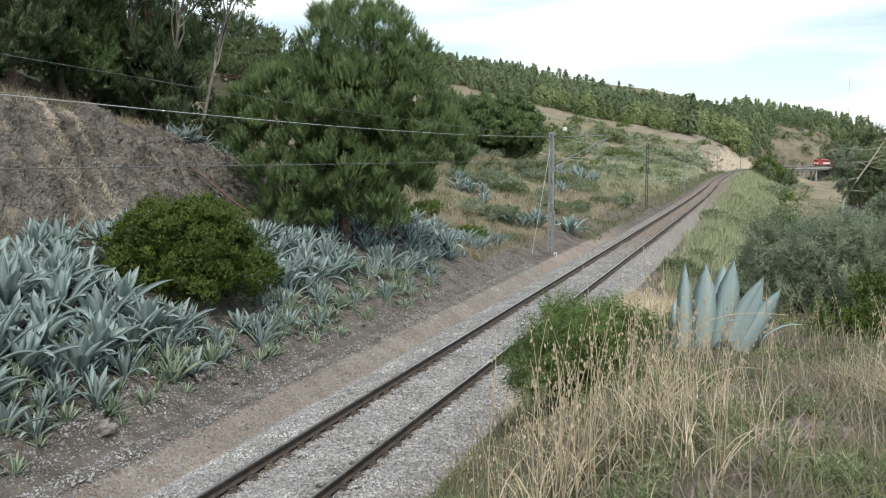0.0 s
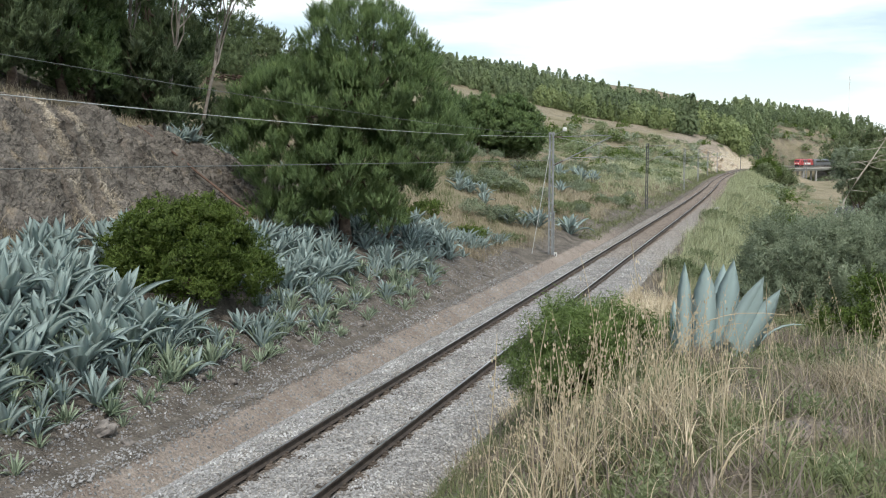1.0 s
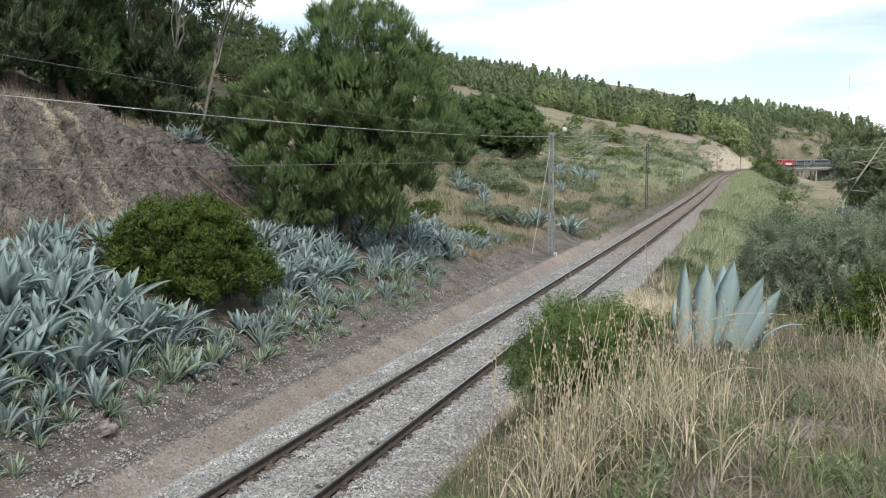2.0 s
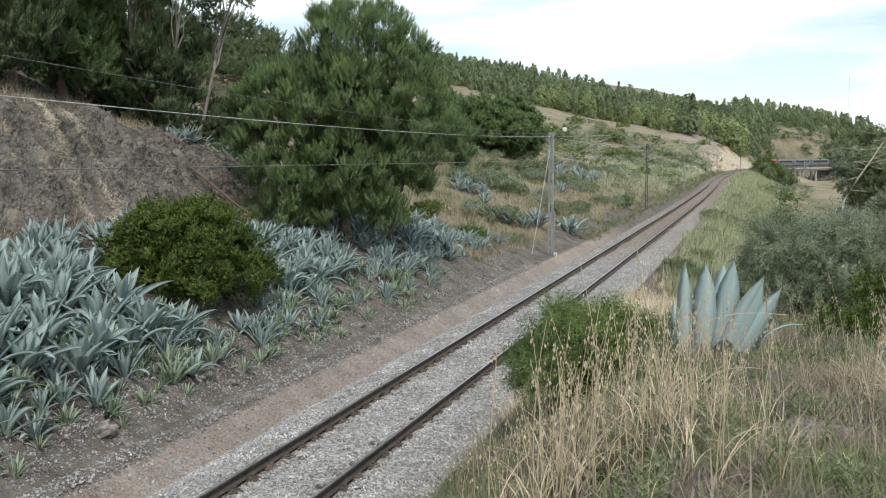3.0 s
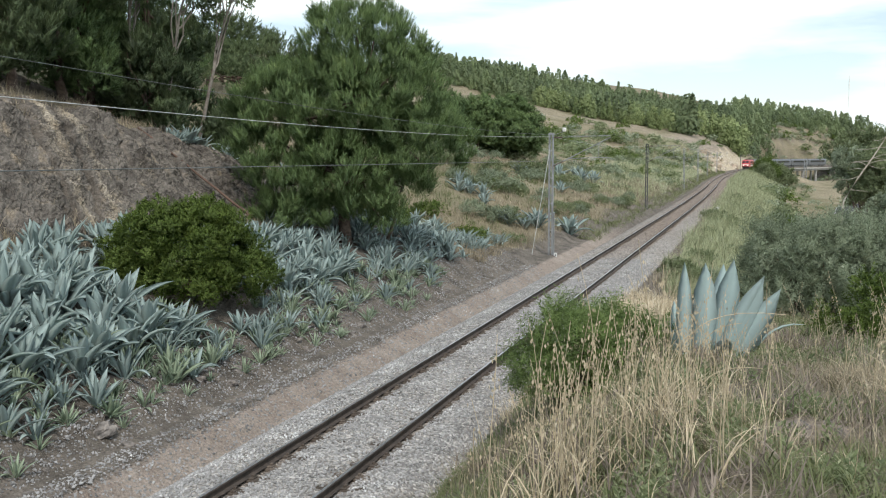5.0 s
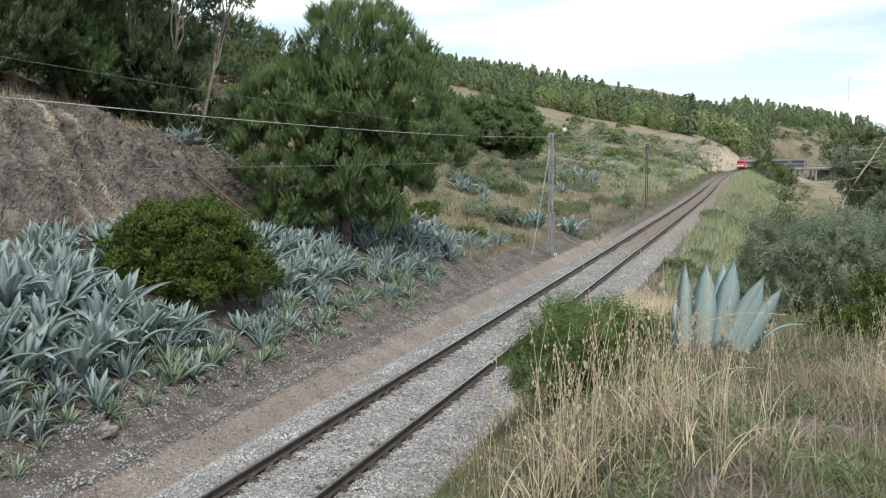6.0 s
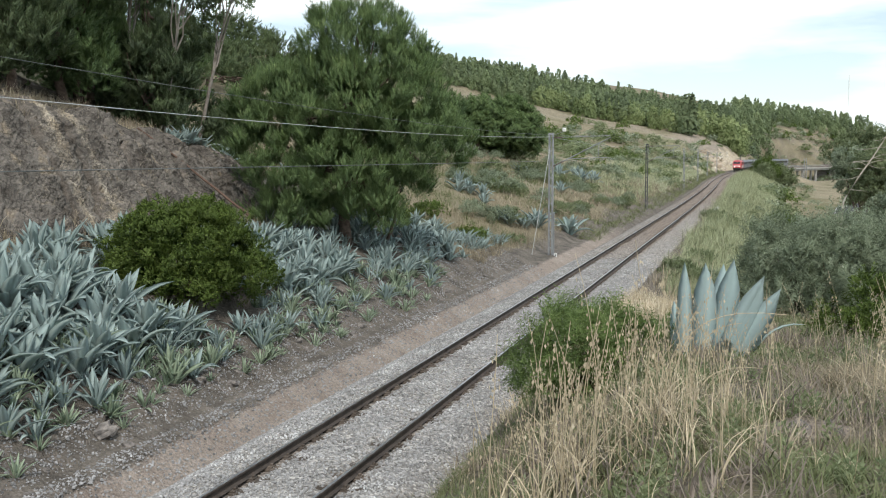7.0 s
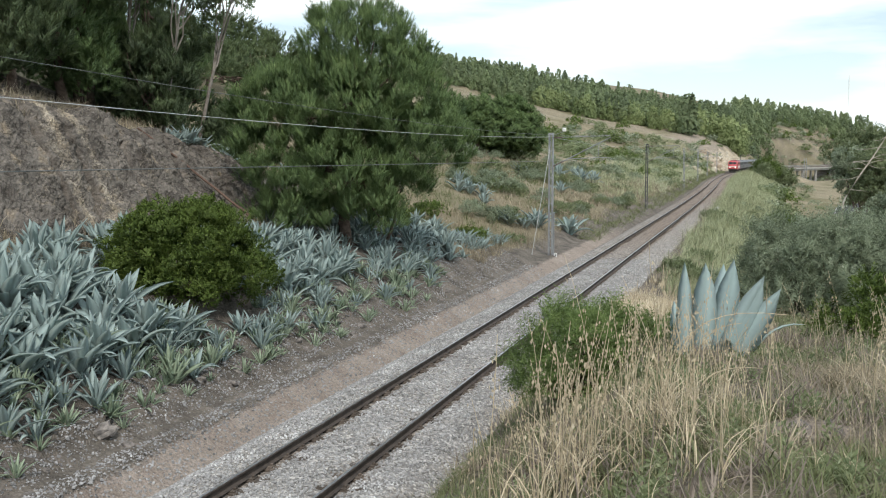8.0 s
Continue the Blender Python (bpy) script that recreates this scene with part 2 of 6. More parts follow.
FEATHERY = foliage("feathery_green_leaf", (0.08, 0.125, 0.04), (0.235, 0.325, 0.11), (0.37, 0.46, 0.19), patch=2.6, own=0.4)
OLIVE = foliage("olive_leaf", (0.13, 0.165, 0.1), (0.34, 0.4, 0.275), (0.54, 0.59, 0.47), patch=1.8, own=0.4)
SCRUB = foliage("scrub_leaf", (0.11, 0.14, 0.07), (0.25, 0.3, 0.155), (0.37, 0.41, 0.25), patch=0.5)
REED = foliage("reed_leaf", (0.25, 0.27, 0.15), (0.46, 0.5, 0.31), (0.64, 0.63, 0.46), patch=0.35, through_light=0.3)
GREEN_GRASS = foliage("green_grass", (0.09, 0.11, 0.045), (0.23, 0.255, 0.125), (0.4, 0.38, 0.23), patch=0.6, through_light=0.3)
DRY_GRASS = foliage("dry_grass", (0.2, 0.17, 0.115), (0.43, 0.365, 0.265), (0.66, 0.57, 0.43), patch=0.7, through_light=0.25)
STRAW = foliage("pale_straw", (0.4, 0.33, 0.22), (0.66, 0.56, 0.4), (0.82, 0.74, 0.58), patch=1.5, through_light=0.2)
MAUVE_GRASS = foliage("withered_weed", (0.17, 0.14, 0.12), (0.36, 0.3, 0.25), (0.46, 0.41, 0.34), patch=0.9)
RED_PAINT = surface("red_paint", [(0.4, 0.045, 0.05), (0.5, 0.06, 0.065)], 1.0, 0.4, 0.05, 12, spec=0.5)
COACH_SILVER = surface("coach_steel", [(0.15, 0.155, 0.17), (0.22, 0.23, 0.245)], 0.8, 0.4, 0.05, 12, metal=0.3)
COACH_DARK = surface("coach_dark_band", [(0.05, 0.055, 0.065), (0.09, 0.095, 0.11)], 0.8, 0.4, 0.05, 12)
GLASS = surface("dark_window_glass", [(0.015, 0.018, 0.02), (0.025, 0.028, 0.032)], 1, 0.08, 0.0, 10, spec=0.6)
UNDER = surface("grimy_underframe", [(0.03, 0.028, 0.026), (0.06, 0.055, 0.05)], 2, 0.85, 0.2, 20)
LAMP_GLOW = bpy.data.materials.new("headlight")
LAMP_GLOW.use_nodes = True
LAMP_GLOW.node_tree.nodes["Principled BSDF"].inputs["Emission Color"].default_value = (1, 0.95, 0.8, 1)
LAMP_GLOW.node_tree.nodes["Principled BSDF"].inputs["Emission Strength"].default_value = 2.0

# ================= mesh helpers =================
rng = np.random.default_rng(7)


def mesh_of(name, verts, faces, mats, smooth=False, index=None):
    """A mesh from arrays; all faces have the same number of corners."""
    verts, faces = np.asarray(verts, np.float32), np.asarray(faces, np.int32)
    me = bpy.data.meshes.new(name)
    me.vertices.add(len(verts))
    me.vertices.foreach_set("co", verts.ravel())
    me.loops.add(faces.size)
    me.loops.foreach_set("vertex_index", faces.ravel())
    me.polygons.add(len(faces))
    me.polygons.foreach_set("loop_start", np.arange(0, faces.size, faces.shape[1], dtype=np.int32))
    for m in mats if isinstance(mats, (list, tuple)) else [mats]:
        me.materials.append(m)
    if index is not None:
        me.polygons.foreach_set("material_index", np.asarray(index, np.int32))
    me.polygons.foreach_set("use_smooth", np.full(len(faces), smooth))
    me.update(calc_edges=True)
    return me


def scatter(tv, tf, rot, loc):
    """Copies of a template, turned by rot (n, 3, 3, scale included) and set at loc (n, 3), in one array."""
    v = np.einsum("nij,kj->nki", rot, tv) + loc[:, None, :]
    f = tf[None] + (np.arange(len(loc)) * len(tv))[:, None, None]
    return v.reshape(-1, 3), f.reshape(-1, tf.shape[1])


def face_out(me, normals):
    """Gives a crown's leaves the lie of the crown: every point takes its own outward direction."""
    normals = normals / np.maximum(np.linalg.norm(normals, axis=1, keepdims=True), 1e-6)
    me.attributes.new("custom_normal", "FLOAT_VECTOR", "POINT").data.foreach_set("vector", normals.astype(np.float32).ravel())
    return me


def wound_out(verts, faces, normals):
    """Winds each leaf so that its front looks outward."""
    a, b, c = verts[faces[:, 0]], verts[faces[:, 1]], verts[faces[:, 2]]
    back = np.einsum("ij,ij->i", np.cross(b - a, c - a), normals[faces[:, 0]]) < 0
    faces = faces.copy()
    faces[back] = faces[back][:, ::-1]
    return faces


def turns(direction, scale, spin=None):
    """Frames whose z axis follows direction (n, 3), spun at random and scaled."""
    d = direction / np.linalg.norm(direction, axis=1, keepdims=True)
    ref = np.where(np.abs(d[:, 2:3]) < 0.9, np.array([[0, 0, 1.0]]), np.array([[1.0, 0, 0]]))
    a = np.cross(ref, d)
    a /= np.linalg.norm(a, axis=1, keepdims=True)
    c = np.cross(d, a)
    s = rng.uniform(0, 2 * np.pi, len(d)) if spin is None else spin
    cs, sn = np.cos(s)[:, None], np.sin(s)[:, None]
    return np.stack([a * cs + c * sn, c * cs - a * sn, d], 2) * np.asarray(scale).reshape(-1, 1, 1)


def part(name, bm, material, parent, label="", smooth=False):
    me = bpy.data.meshes.new(name)
    bm.to_mesh(me)
    bm.free()
    for m in material if isinstance(material, (list, tuple)) else [material]:
        me.materials.append(m)
    if smooth:
        me.polygons.foreach_set("use_smooth", np.full(len(me.polygons), True))
    ob = new(name, me)
    ob.parent = parent
    return tagged(ob, label)


def part_mesh(name, me, parent, label=""):
    ob = new(name, me)
    ob.parent = parent
    return tagged(ob, label)


def empty(name, m, label, category, group=""):
    ob = new(name)
    ob.matrix_basis = m
    return tagged(ob, label, category, group)


def add_box(bm, size, m, bevel=0.0):
    made = bmesh.ops.create_cube(bm, size=1.0, matrix=m @ Matrix.Diagonal((*size, 1)))
    if bevel:
        edges = list({e for v in made["verts"] for e in v.link_edges})
        bmesh.ops.bevel(bm, geom=edges, offset=bevel, segments=2, affect="EDGES", profile=0.5)
    return bm


def box(size, x=0, y=0, z=0, rx=0, ry=0, rz=0, bevel=0.0):
    return add_box(bmesh.new(), size, pose(x, y, z, rx, ry, rz), bevel)


def add_rod(bm, a, b, r1, r2=None, sides=8):
    a, b = Vector(a), Vector(b)
    q = (b - a).to_track_quat("Z", "Y").to_matrix().to_4x4()
    bmesh.ops.create_cone(bm, cap_ends=True, segments=sides, radius1=r1, radius2=r1 if r2 is None else r2,
                          depth=(b - a).length, matrix=Matrix.Translation((a + b) / 2) @ q)
    return bm


def rod(a, b, r1, r2=None, sides=8):
    return add_rod(bmesh.new(), a, b, r1, r2, sides)


def tube(points, radii, sides=7):
    """A bent tapering tube through points, as arrays."""
    p = np.asarray(points, float)
    d = np.gradient(p, axis=0)
    d /= np.linalg.norm(d, axis=1, keepdims=True)
    ref = np.where(np.abs(d[:, 2:3]) < 0.9, np.array([[0, 0, 1.0]]), np.array([[1.0, 0, 0]]))
    a = np.cross(ref, d)
    a /= np.linalg.norm(a, axis=1, keepdims=True)
    c = np.cross(d, a)
    ang = np.linspace(0, 2 * np.pi, sides, endpoint=False)
    ring = a[:, None] * np.cos(ang)[None, :, None] + c[:, None] * np.sin(ang)[None, :, None]
    v = (p[:, None] + ring * np.asarray(radii, float)[:, None, None]).reshape(-1, 3)
    i, j = np.meshgrid(np.arange(len(p) - 1), np.arange(sides), indexing="ij")
    k = (j + 1) % sides
    f = np.stack([i * sides + j, i * sides + k, (i + 1) * sides + k, (i + 1) * sides + j], -1).reshape(-1, 4)
    return v, f


def joined(pieces):
    vs, fs, n = [], [], 0
    for v, f in pieces:
        vs.append(v)
        fs.append(f + n)
        n += len(v)
    return np.concatenate(vs), np.concatenate(fs)


def smooth01(a, b, x):
    t = np.clip((x - a) / (b - a), 0, 1)
    return t * t * (3 - 2 * t)


def waves(x, y, size, seed=0):
    """Cheap smooth noise of about -1 to 1."""
    r = np.random.default_rng(seed)
    z = 0
    for k in range(5):
        a = r.uniform(0, 2 * np.pi)
        f = 2 * np.pi / size * (1.0 + 0.55 * k)
        z = z + np.sin((x * math.cos(a) + y * math.sin(a)) * f + r.uniform(0, 6.28)) / (1 + 0.6 * k)
    return z / 2.2


# ================= the line of the track =================
BEND_S = [0, 90, 200, 290, 340, 390, 440, 490, 560]
BEND_H = [0, 0, -1.23, 0.47, 1.74, 1.99, 7.88, 18.42, 27.26]
LINE_S = np.arange(-40.0, 700.0, 1.0)
HEADING = np.radians(np.interp(LINE_S, BEND_S, BEND_H))
LINE_X = np.cumsum(np.sin(HEADING))
LINE_Y = np.cumsum(np.cos(HEADING))
LINE_X = LINE_X - np.interp(0, LINE_S, LINE_X)
LINE_Y = LINE_Y - np.interp(0, LINE_S, LINE_Y)


def on_line(s):
    """x, y and heading (radians, clockwise from +y) of the track's centre at s metres along it."""
    return np.interp(s, LINE_S, LINE_X), np.interp(s, LINE_S, LINE_Y), np.interp(s, LINE_S, HEADING)


def beside(s, across, z):
    x, y, h = on_line(s)
    return np.stack([x + np.cos(h) * across, y - np.sin(h) * across, np.broadcast_to(z, np.shape(x))], -1)


# ================= the lie of the land =================
BRIDGE = (488.0, 552.0)


def left_profile(u, y):
    """Height on the uphill side, u metres from the track."""
    foot = 2.95 + 0.1 * waves(y, y * 0, 9, 3)
    cut = np.interp(u - foot, [0, 0.12, 0.75, 1.5, 3.5, 6.0, 8.1], [-0.42, -0.24, 0.0, 0.45, 1.6, 2.45, 3.1])
    top = np.interp(y, [20, 28, 34, 38, 44], [7.6, 6.9, 6.0, 4.6, 4.2])
    rock = 3.1 + (top - 3.1) * smooth01(11.0, 15.2, u) ** 0.8
    behind = top + 0.36 * np.clip(u - 15.2, 0, 26)
    near = np.where(u < 11, cut, np.where(u < 15.2, rock, behind))
    low = np.interp(u - foot, [0, 0.2, 0.9, 1.7], [-0.42, -0.2, 0.1, 0.45])
    g = np.interp(y, [40, 60, 90, 130, 220, 330], [0.36, 0.36, 0.33, 0.25, 0.2, 0.22])
    open_hill = np.where(u < foot + 1.7, low, 0.45 + g * np.clip(u - foot - 1.7, 0, None))
    open_hill = np.where(open_hill > 15, 15 + 0.55 * (open_hill - 15), open_hill)
    nose = np.interp(u, [3.5, 6, 14, 24, 70, 115, 150, 220, 500], [-0.4, 1.5, 9.0, 12.5, 21, 31.5, 42, 54, 60]) + 0.06 * np.clip(y - 400, 0, 140) * smooth01(8, 30, u)
    far = open_hill + (nose - open_hill) * smooth01(250, 340, y)
    k = smooth01(36, 46, y)
    return near * (1 - k) + far * k


def right_profile(x, y):
    """Height on the downhill side, x metres from the track."""
    stand = np.interp(y, [-10, 0, 6, 10, 18, 23, 30, 40, 60], [4.0, 3.75, 3.25, 2.8, 2.1, 1.6, 0.5, -0.8, -3.0])
    rise = np.clip((x - 2.1) * 0.68 - 0.35, -0.4, None)
    bank = np.where(rise < stand, rise, stand)
    valley = np.interp(x, [2.3, 4.5, 16, 40], [-0.4, -0.9, -6.5, -8.5])
    k = smooth01(26, 44, y)
    return bank * (1 - k) + valley * k


def height(x, y):
    """Height of the ground; the top of the rails is 0."""
    x, y = np.asarray(x, float), np.asarray(y, float)
    lx = np.interp(y, LINE_Y, LINE_X)
    h = np.interp(y, LINE_Y, HEADING)
    d = (x - lx) * np.cos(h)
    left = left_profile(np.clip(-d, 3.0, None), y)
    right = right_profile(np.clip(d, 2.3, None), y)
    hill = smooth01(535, 600, y) * np.interp(d, [-60, 0, 60, 200], [18, 14.5, 14.5, 15])
    left = np.maximum(left, hill)
    right = right + (hill - right) * smooth01(538, 602, y)
    z = np.where(d < 0, left, right)
    mid = np.clip((np.abs(d) - 2.3) / 0.75, 0, 1)
    far = smooth01(25, 70, np.hypot(x - 7.5, y))
    bump = 0.07 * waves(x, y, 2.3, 5) + 0.05 * waves(x, y, 0.9, 6) + far * (0.45 * waves(x, y, 19, 8))
    z = z + bump * smooth01(3.3, 4.5, np.abs(d))
    bed = np.where(np.abs(d) < 3.4, -0.5 + 0.02 * waves(x, y, 1.1, 9), z)
    z = bed + (z - bed) * mid
    gap = smooth01(BRIDGE[0] - 6, BRIDGE[0] + 8, y) * (1 - smooth01(BRIDGE[1] - 8, BRIDGE[1] + 6, y))
    z = z - gap * (z + 8.0) * (1 - smooth01(9, 20, np.abs(d)))
    z = np.where(y > 535, np.minimum(z, -0.5 + 0.9 * np.clip(np.abs(d) - 3.0, 0, None)), z)
    ledge = smooth01(10.5, 12, -d) * (1 - smooth01(14.6, 16, -d)) * (1 - smooth01(37, 42, y))
    z = z + ledge * (0.2 * waves(x * 0.6 + z, y, 2.4, 11) + 0.08 * waves(x, y + z, 0.8, 12))
    return z


def spaced(stops):
    out = [np.array([stops[0][0]])]
    for (a, step), (b, _) in zip(stops, stops[1:]):
        n = max(1, round((b - a) / step))
        out.append(np.linspace(a, b, n + 1)[1:])
    return np.concatenate(out)


gx = spaced([(-1400, 100), (-400, 25), (-120, 5), (-40, 1.0), (-20, 0.3), (16, 1.0), (60, 6), (200, 50), (1400, 1)])
gy = spaced([(-300, 40), (-20, 4), (4, 0.3), (46, 0.8), (110, 2.5), (300, 4), (700, 30), (2600, 1)])
GX, GY = np.meshgrid(gx, gy, indexing="ij")
GZ = height(GX, GY)
GZ = GZ - 0.9 * smooth01(10.9, 11.7, -GX) * (1 - smooth01(14.9, 15.7, -GX)) * (1 - smooth01(36, 41, GY)) * smooth01(13.3, 14.3, GY)
ni, nj = GX.shape
ii, jj = np.meshgrid(np.arange(ni - 1), np.arange(nj - 1), indexing="ij")
quads = np.stack([ii * nj + jj, (ii + 1) * nj + jj, (ii + 1) * nj + jj + 1, ii * nj + jj + 1], -1).reshape(-1, 4)
ground_mesh = mesh_of("ground", np.stack([GX, GY, GZ], -1).reshape(-1, 3), quads, GROUND, True)
GD = (GX - np.interp(GY, LINE_Y, LINE_X))
rock_w = smooth01(9.8, 11.6, -GD + 0.8 * waves(GX, GY, 4, 21)) * (1 - smooth01(15.2, 17, -GD)) * (1 - smooth01(38, 44, GY))
tan_w = smooth01(230, 270, GY) * (1 - smooth01(470, 500, GY)) * smooth01(13, 16, GD) * (1 - smooth01(24, 30, GD))
path_w = smooth01(1.8, 2.3, -GD) * (1 - smooth01(2.9, 3.2, -GD + 0.12 * waves(GX, GY, 3, 22)))
grass_w = smooth01(30, 48, GY) * smooth01(4.2, 6, np.abs(GD)) * 0.95 + smooth01(3, 5, GD) * 0.5 + 0.2 * waves(GX, GY, 7, 23)
grass_w = np.where(GD < 0, grass_w * smooth01(34, 46, GY), grass_w)
strip_w = (0.72 + 0.3 * waves(GX, GY, 22, 26)) * smooth01(318, 345, GY + 12 * waves(GX, GY, 40, 24)) * (1 - smooth01(428, 444, GY)) * smooth01(16, 26, -GD)
pale_w = smooth01(330, 380, GY) * (1 - smooth01(462, 480, GY)) * smooth01(3.2, 4.5, -GD) * (1 - smooth01(9, 16, -GD + 3 * waves(GX, GY, 14, 25)))
nose_w = smooth01(300, 350, GY) * (1 - smooth01(462, 480, GY)) * smooth01(7, 12, -GD) * (1 - smooth01(24, 34, -GD))
bare_w = np.exp(-((GX - 8.02) ** 2 + (GY - 8.95) ** 2) / 0.22)
tan_w = np.maximum.reduce([tan_w, 4.6 * np.maximum(strip_w, nose_w), 8 * bare_w])
for key, w in (("pale", pale_w), ("rock", rock_w), ("path", np.maximum(path_w * (0.9 - 0.75 * smooth01(50, 90, GY)), tan_w * 0.12)), ("grass", np.clip(grass_w - 0.35 * smooth01(430, 540, GY), 0, 1))):
    ground_mesh.attributes.new(key, "FLOAT", "POINT").data.foreach_set("value", w.astype(np.float32).ravel())
ground = tagged(new("ground", ground_mesh), "dry soil, rock cut and grassy hills round a railway line", "ground", kind="structure")


# the rock cut, a finer broken sheet laid over the ground: tilted beds, cracks and gullies
fu, fy = np.linspace(10.4, 16.0, 150), np.linspace(13.0, 42.0, 420)
FU, FY = np.meshgrid(fu, fy, indexing="ij")
FZ = height(-FU, FY)
q = FZ + 0.16 * FY + 0.16 * waves(FU, FY, 3.1, 71)
broken = smooth01(-0.5, 0.6, waves(FU, FY, 2.2, 78))
beds = 0.16 * ((q % 0.42) / 0.42) * broken + 0.05 * (((q + 0.1 * waves(FU, FY, 0.9, 79)) % 0.13) / 0.13)
run = FY - 0.45 * FU + 0.28 * waves(FU, FY, 2.6, 72) + 0.1 * waves(FU, FY, 0.8, 80)
gully, washed_lit = 0 * FU, 0 * FU
for at, deep, wide in ((17.7, 0.42, 0.16), (19.15, 0.4, 0.14), (14.6, 0.25, 0.12), (21.7, 0.22, 0.1), (24.6, 0.2, 0.1), (27.2, 0.22, 0.1), (12.2, 0.25, 0.14)):
    gully = gully - deep * np.exp(-((run - at) / wide) ** 2)
    washed_lit = washed_lit + (1.0 if deep > 0.3 else 0.35) * np.exp(-((run - at - 0.6) / 0.5) ** 2)
rough_rock = 0.1 * np.abs(waves(FU, FY, 2.1, 73)) + 0.045 * np.abs(waves(FU, FY, 0.55, 74)) + 0.02 * waves(FU, FY, 0.3, 75) + 0.006 * rng.normal(size=FU.shape)
edge = smooth01(10.4, 11.2, FU) * (1 - smooth01(15.2, 16.0, FU)) * (1 - smooth01(37, 41.5, FY)) * smooth01(13, 14, FY)
out_by = (0.12 + beds + gully + rough_rock) * edge
FX3, FZ3 = -FU + out_by * 0.85, FZ + out_by * 0.5 - 0.12 * (1 - edge)
i, j = np.meshgrid(np.arange(149), np.arange(419), indexing="ij")
ff = np.stack([i * 420 + j, i * 420 + j + 1, (i + 1) * 420 + j + 1, (i + 1) * 420 + j], -1).reshape(-1, 4)
face_mesh = mesh_of("rock_cut", np.stack([FX3, FY, FZ3], -1).reshape(-1, 3), ff, GROUND, False)
# gullies fall back to the soil tones: their shade put into the colour
earth = 1 - np.clip(-gully / 0.16, 0, 1)
face_mesh.attributes.new("rock", "FLOAT", "POINT").data.foreach_set("value", earth.astype(np.float32).ravel())
# pale run-off beside the gullies, their lit flanks put into the same colour
washed_lit = np.clip(0.5 * washed_lit * earth + 0.1 * waves(FU, FY, 1.1, 77) + 0.12 * waves(FU, FY, 4.5, 81), 0, 1)
face_mesh.attributes.new("pale", "FLOAT", "POINT").data.foreach_set("value", washed_lit.astype(np.float32).ravel())
tagged(new("rock_cut", face_mesh), "weathered grey-brown rock face of the railway cutting", "rock face", kind="structure")


def sweep(profile, s, lift=0.0):
    """A profile (across, height) carried along the track, as arrays."""
    p = np.asarray(profile, float)
    x, y, h = on_line(s)
    v = np.stack([x[:, None] + np.cos(h)[:, None] * p[:, 0], y[:, None] - np.sin(h)[:, None] * p[:, 0],
                  np.broadcast_to(p[:, 1] + lift, (len(s), len(p)))], -1)
    n = len(p)
    i, j = np.meshgrid(np.arange(len(s) - 1), np.arange(n - 1), indexing="ij")
    f = np.stack([i * n + j, i * n + j + 1, (i + 1) * n + j + 1, (i + 1) * n + j], -1).reshape(-1, 4)
    return v.reshape(-1, 3), f


# ballast bed
bed_s = np.concatenate([np.arange(-20, 60, 0.12), np.arange(60, 660, 1.0)])
bed_x = np.concatenate([np.arange(-2.75, 2.76, 0.11)])
bed_z = np.interp(np.abs(bed_x), [0, 0.5, 0.72, 0.95, 1.15, 1.75, 2.3, 2.75], [-0.15, -0.16, -0.215, -0.215, -0.16, -0.17, -0.42, -0.62])
bv, bf = sweep(np.stack([bed_x, bed_z], -1), bed_s)
bv[:, 2] += 0.022 * waves(bv[:, 0], bv[:, 1], 0.5, 31) + 0.012 * rng.normal(size=len(bv))
bed_mesh = mesh_of("ballast_bed", bv, bf, BALLAST, True)
across = np.tile(bed_x, len(bed_s))
along = np.repeat(bed_s, len(bed_x))
rust = np.exp(-((np.abs(across) - 0.85) / 0.22) ** 2) * 0.6 + smooth01(35, 75, along) * np.where(np.abs(across) < 1.3, 0.85, 0.35) + 0.5 * smooth01(80, 150, along) * (np.abs(across) > 1.3)
bed_mesh.attributes.new("rusty", "FLOAT", "POINT").data.foreach_set("value", rust.astype(np.float32))
tagged(new("ballast_bed", bed_mesh), "grey crushed stone ballast under the rails", "ballast", kind="structure")

# loose crushed stones, thickest where the camera stands nearest
stone_v = np.array([[1, 0, 0.1], [-0.9, 0.2, 0], [0.1, 0.8, 0.1], [-0.1, -0.9, -0.1], [0.2, 0.1, 0.7], [0, 0, -0.6]])
stone_f = np.array([[0, 2, 4], [2, 1, 4], [1, 3, 4], [3, 0, 4], [2, 0, 5], [1, 2, 5], [3, 1, 5], [0, 3, 5]])
count = 52000
ss = 10 + 42 * rng.random(count) ** 1.5
sx = rng.uniform(-2.5, 2.5, count)
keep = (np.abs(np.abs(sx) - 0.84) > 0.13)
ss, sx = ss[keep], sx[keep]
sz = np.interp(np.abs(sx), np.abs(bed_x[len(bed_x) // 2:]), bed_z[len(bed_x) // 2:]) + 0.008
size = rng.uniform(0.016, 0.042, len(ss))
sv, sf = scatter(stone_v, stone_f, turns(rng.normal(size=(len(ss), 3)), size), np.stack([sx, ss, sz], -1))
tagged(new("ballast_stones", mesh_of("ballast_stones", sv, sf, STONE)), "loose grey crushed stones on the track bed", "stones", kind="stuff")

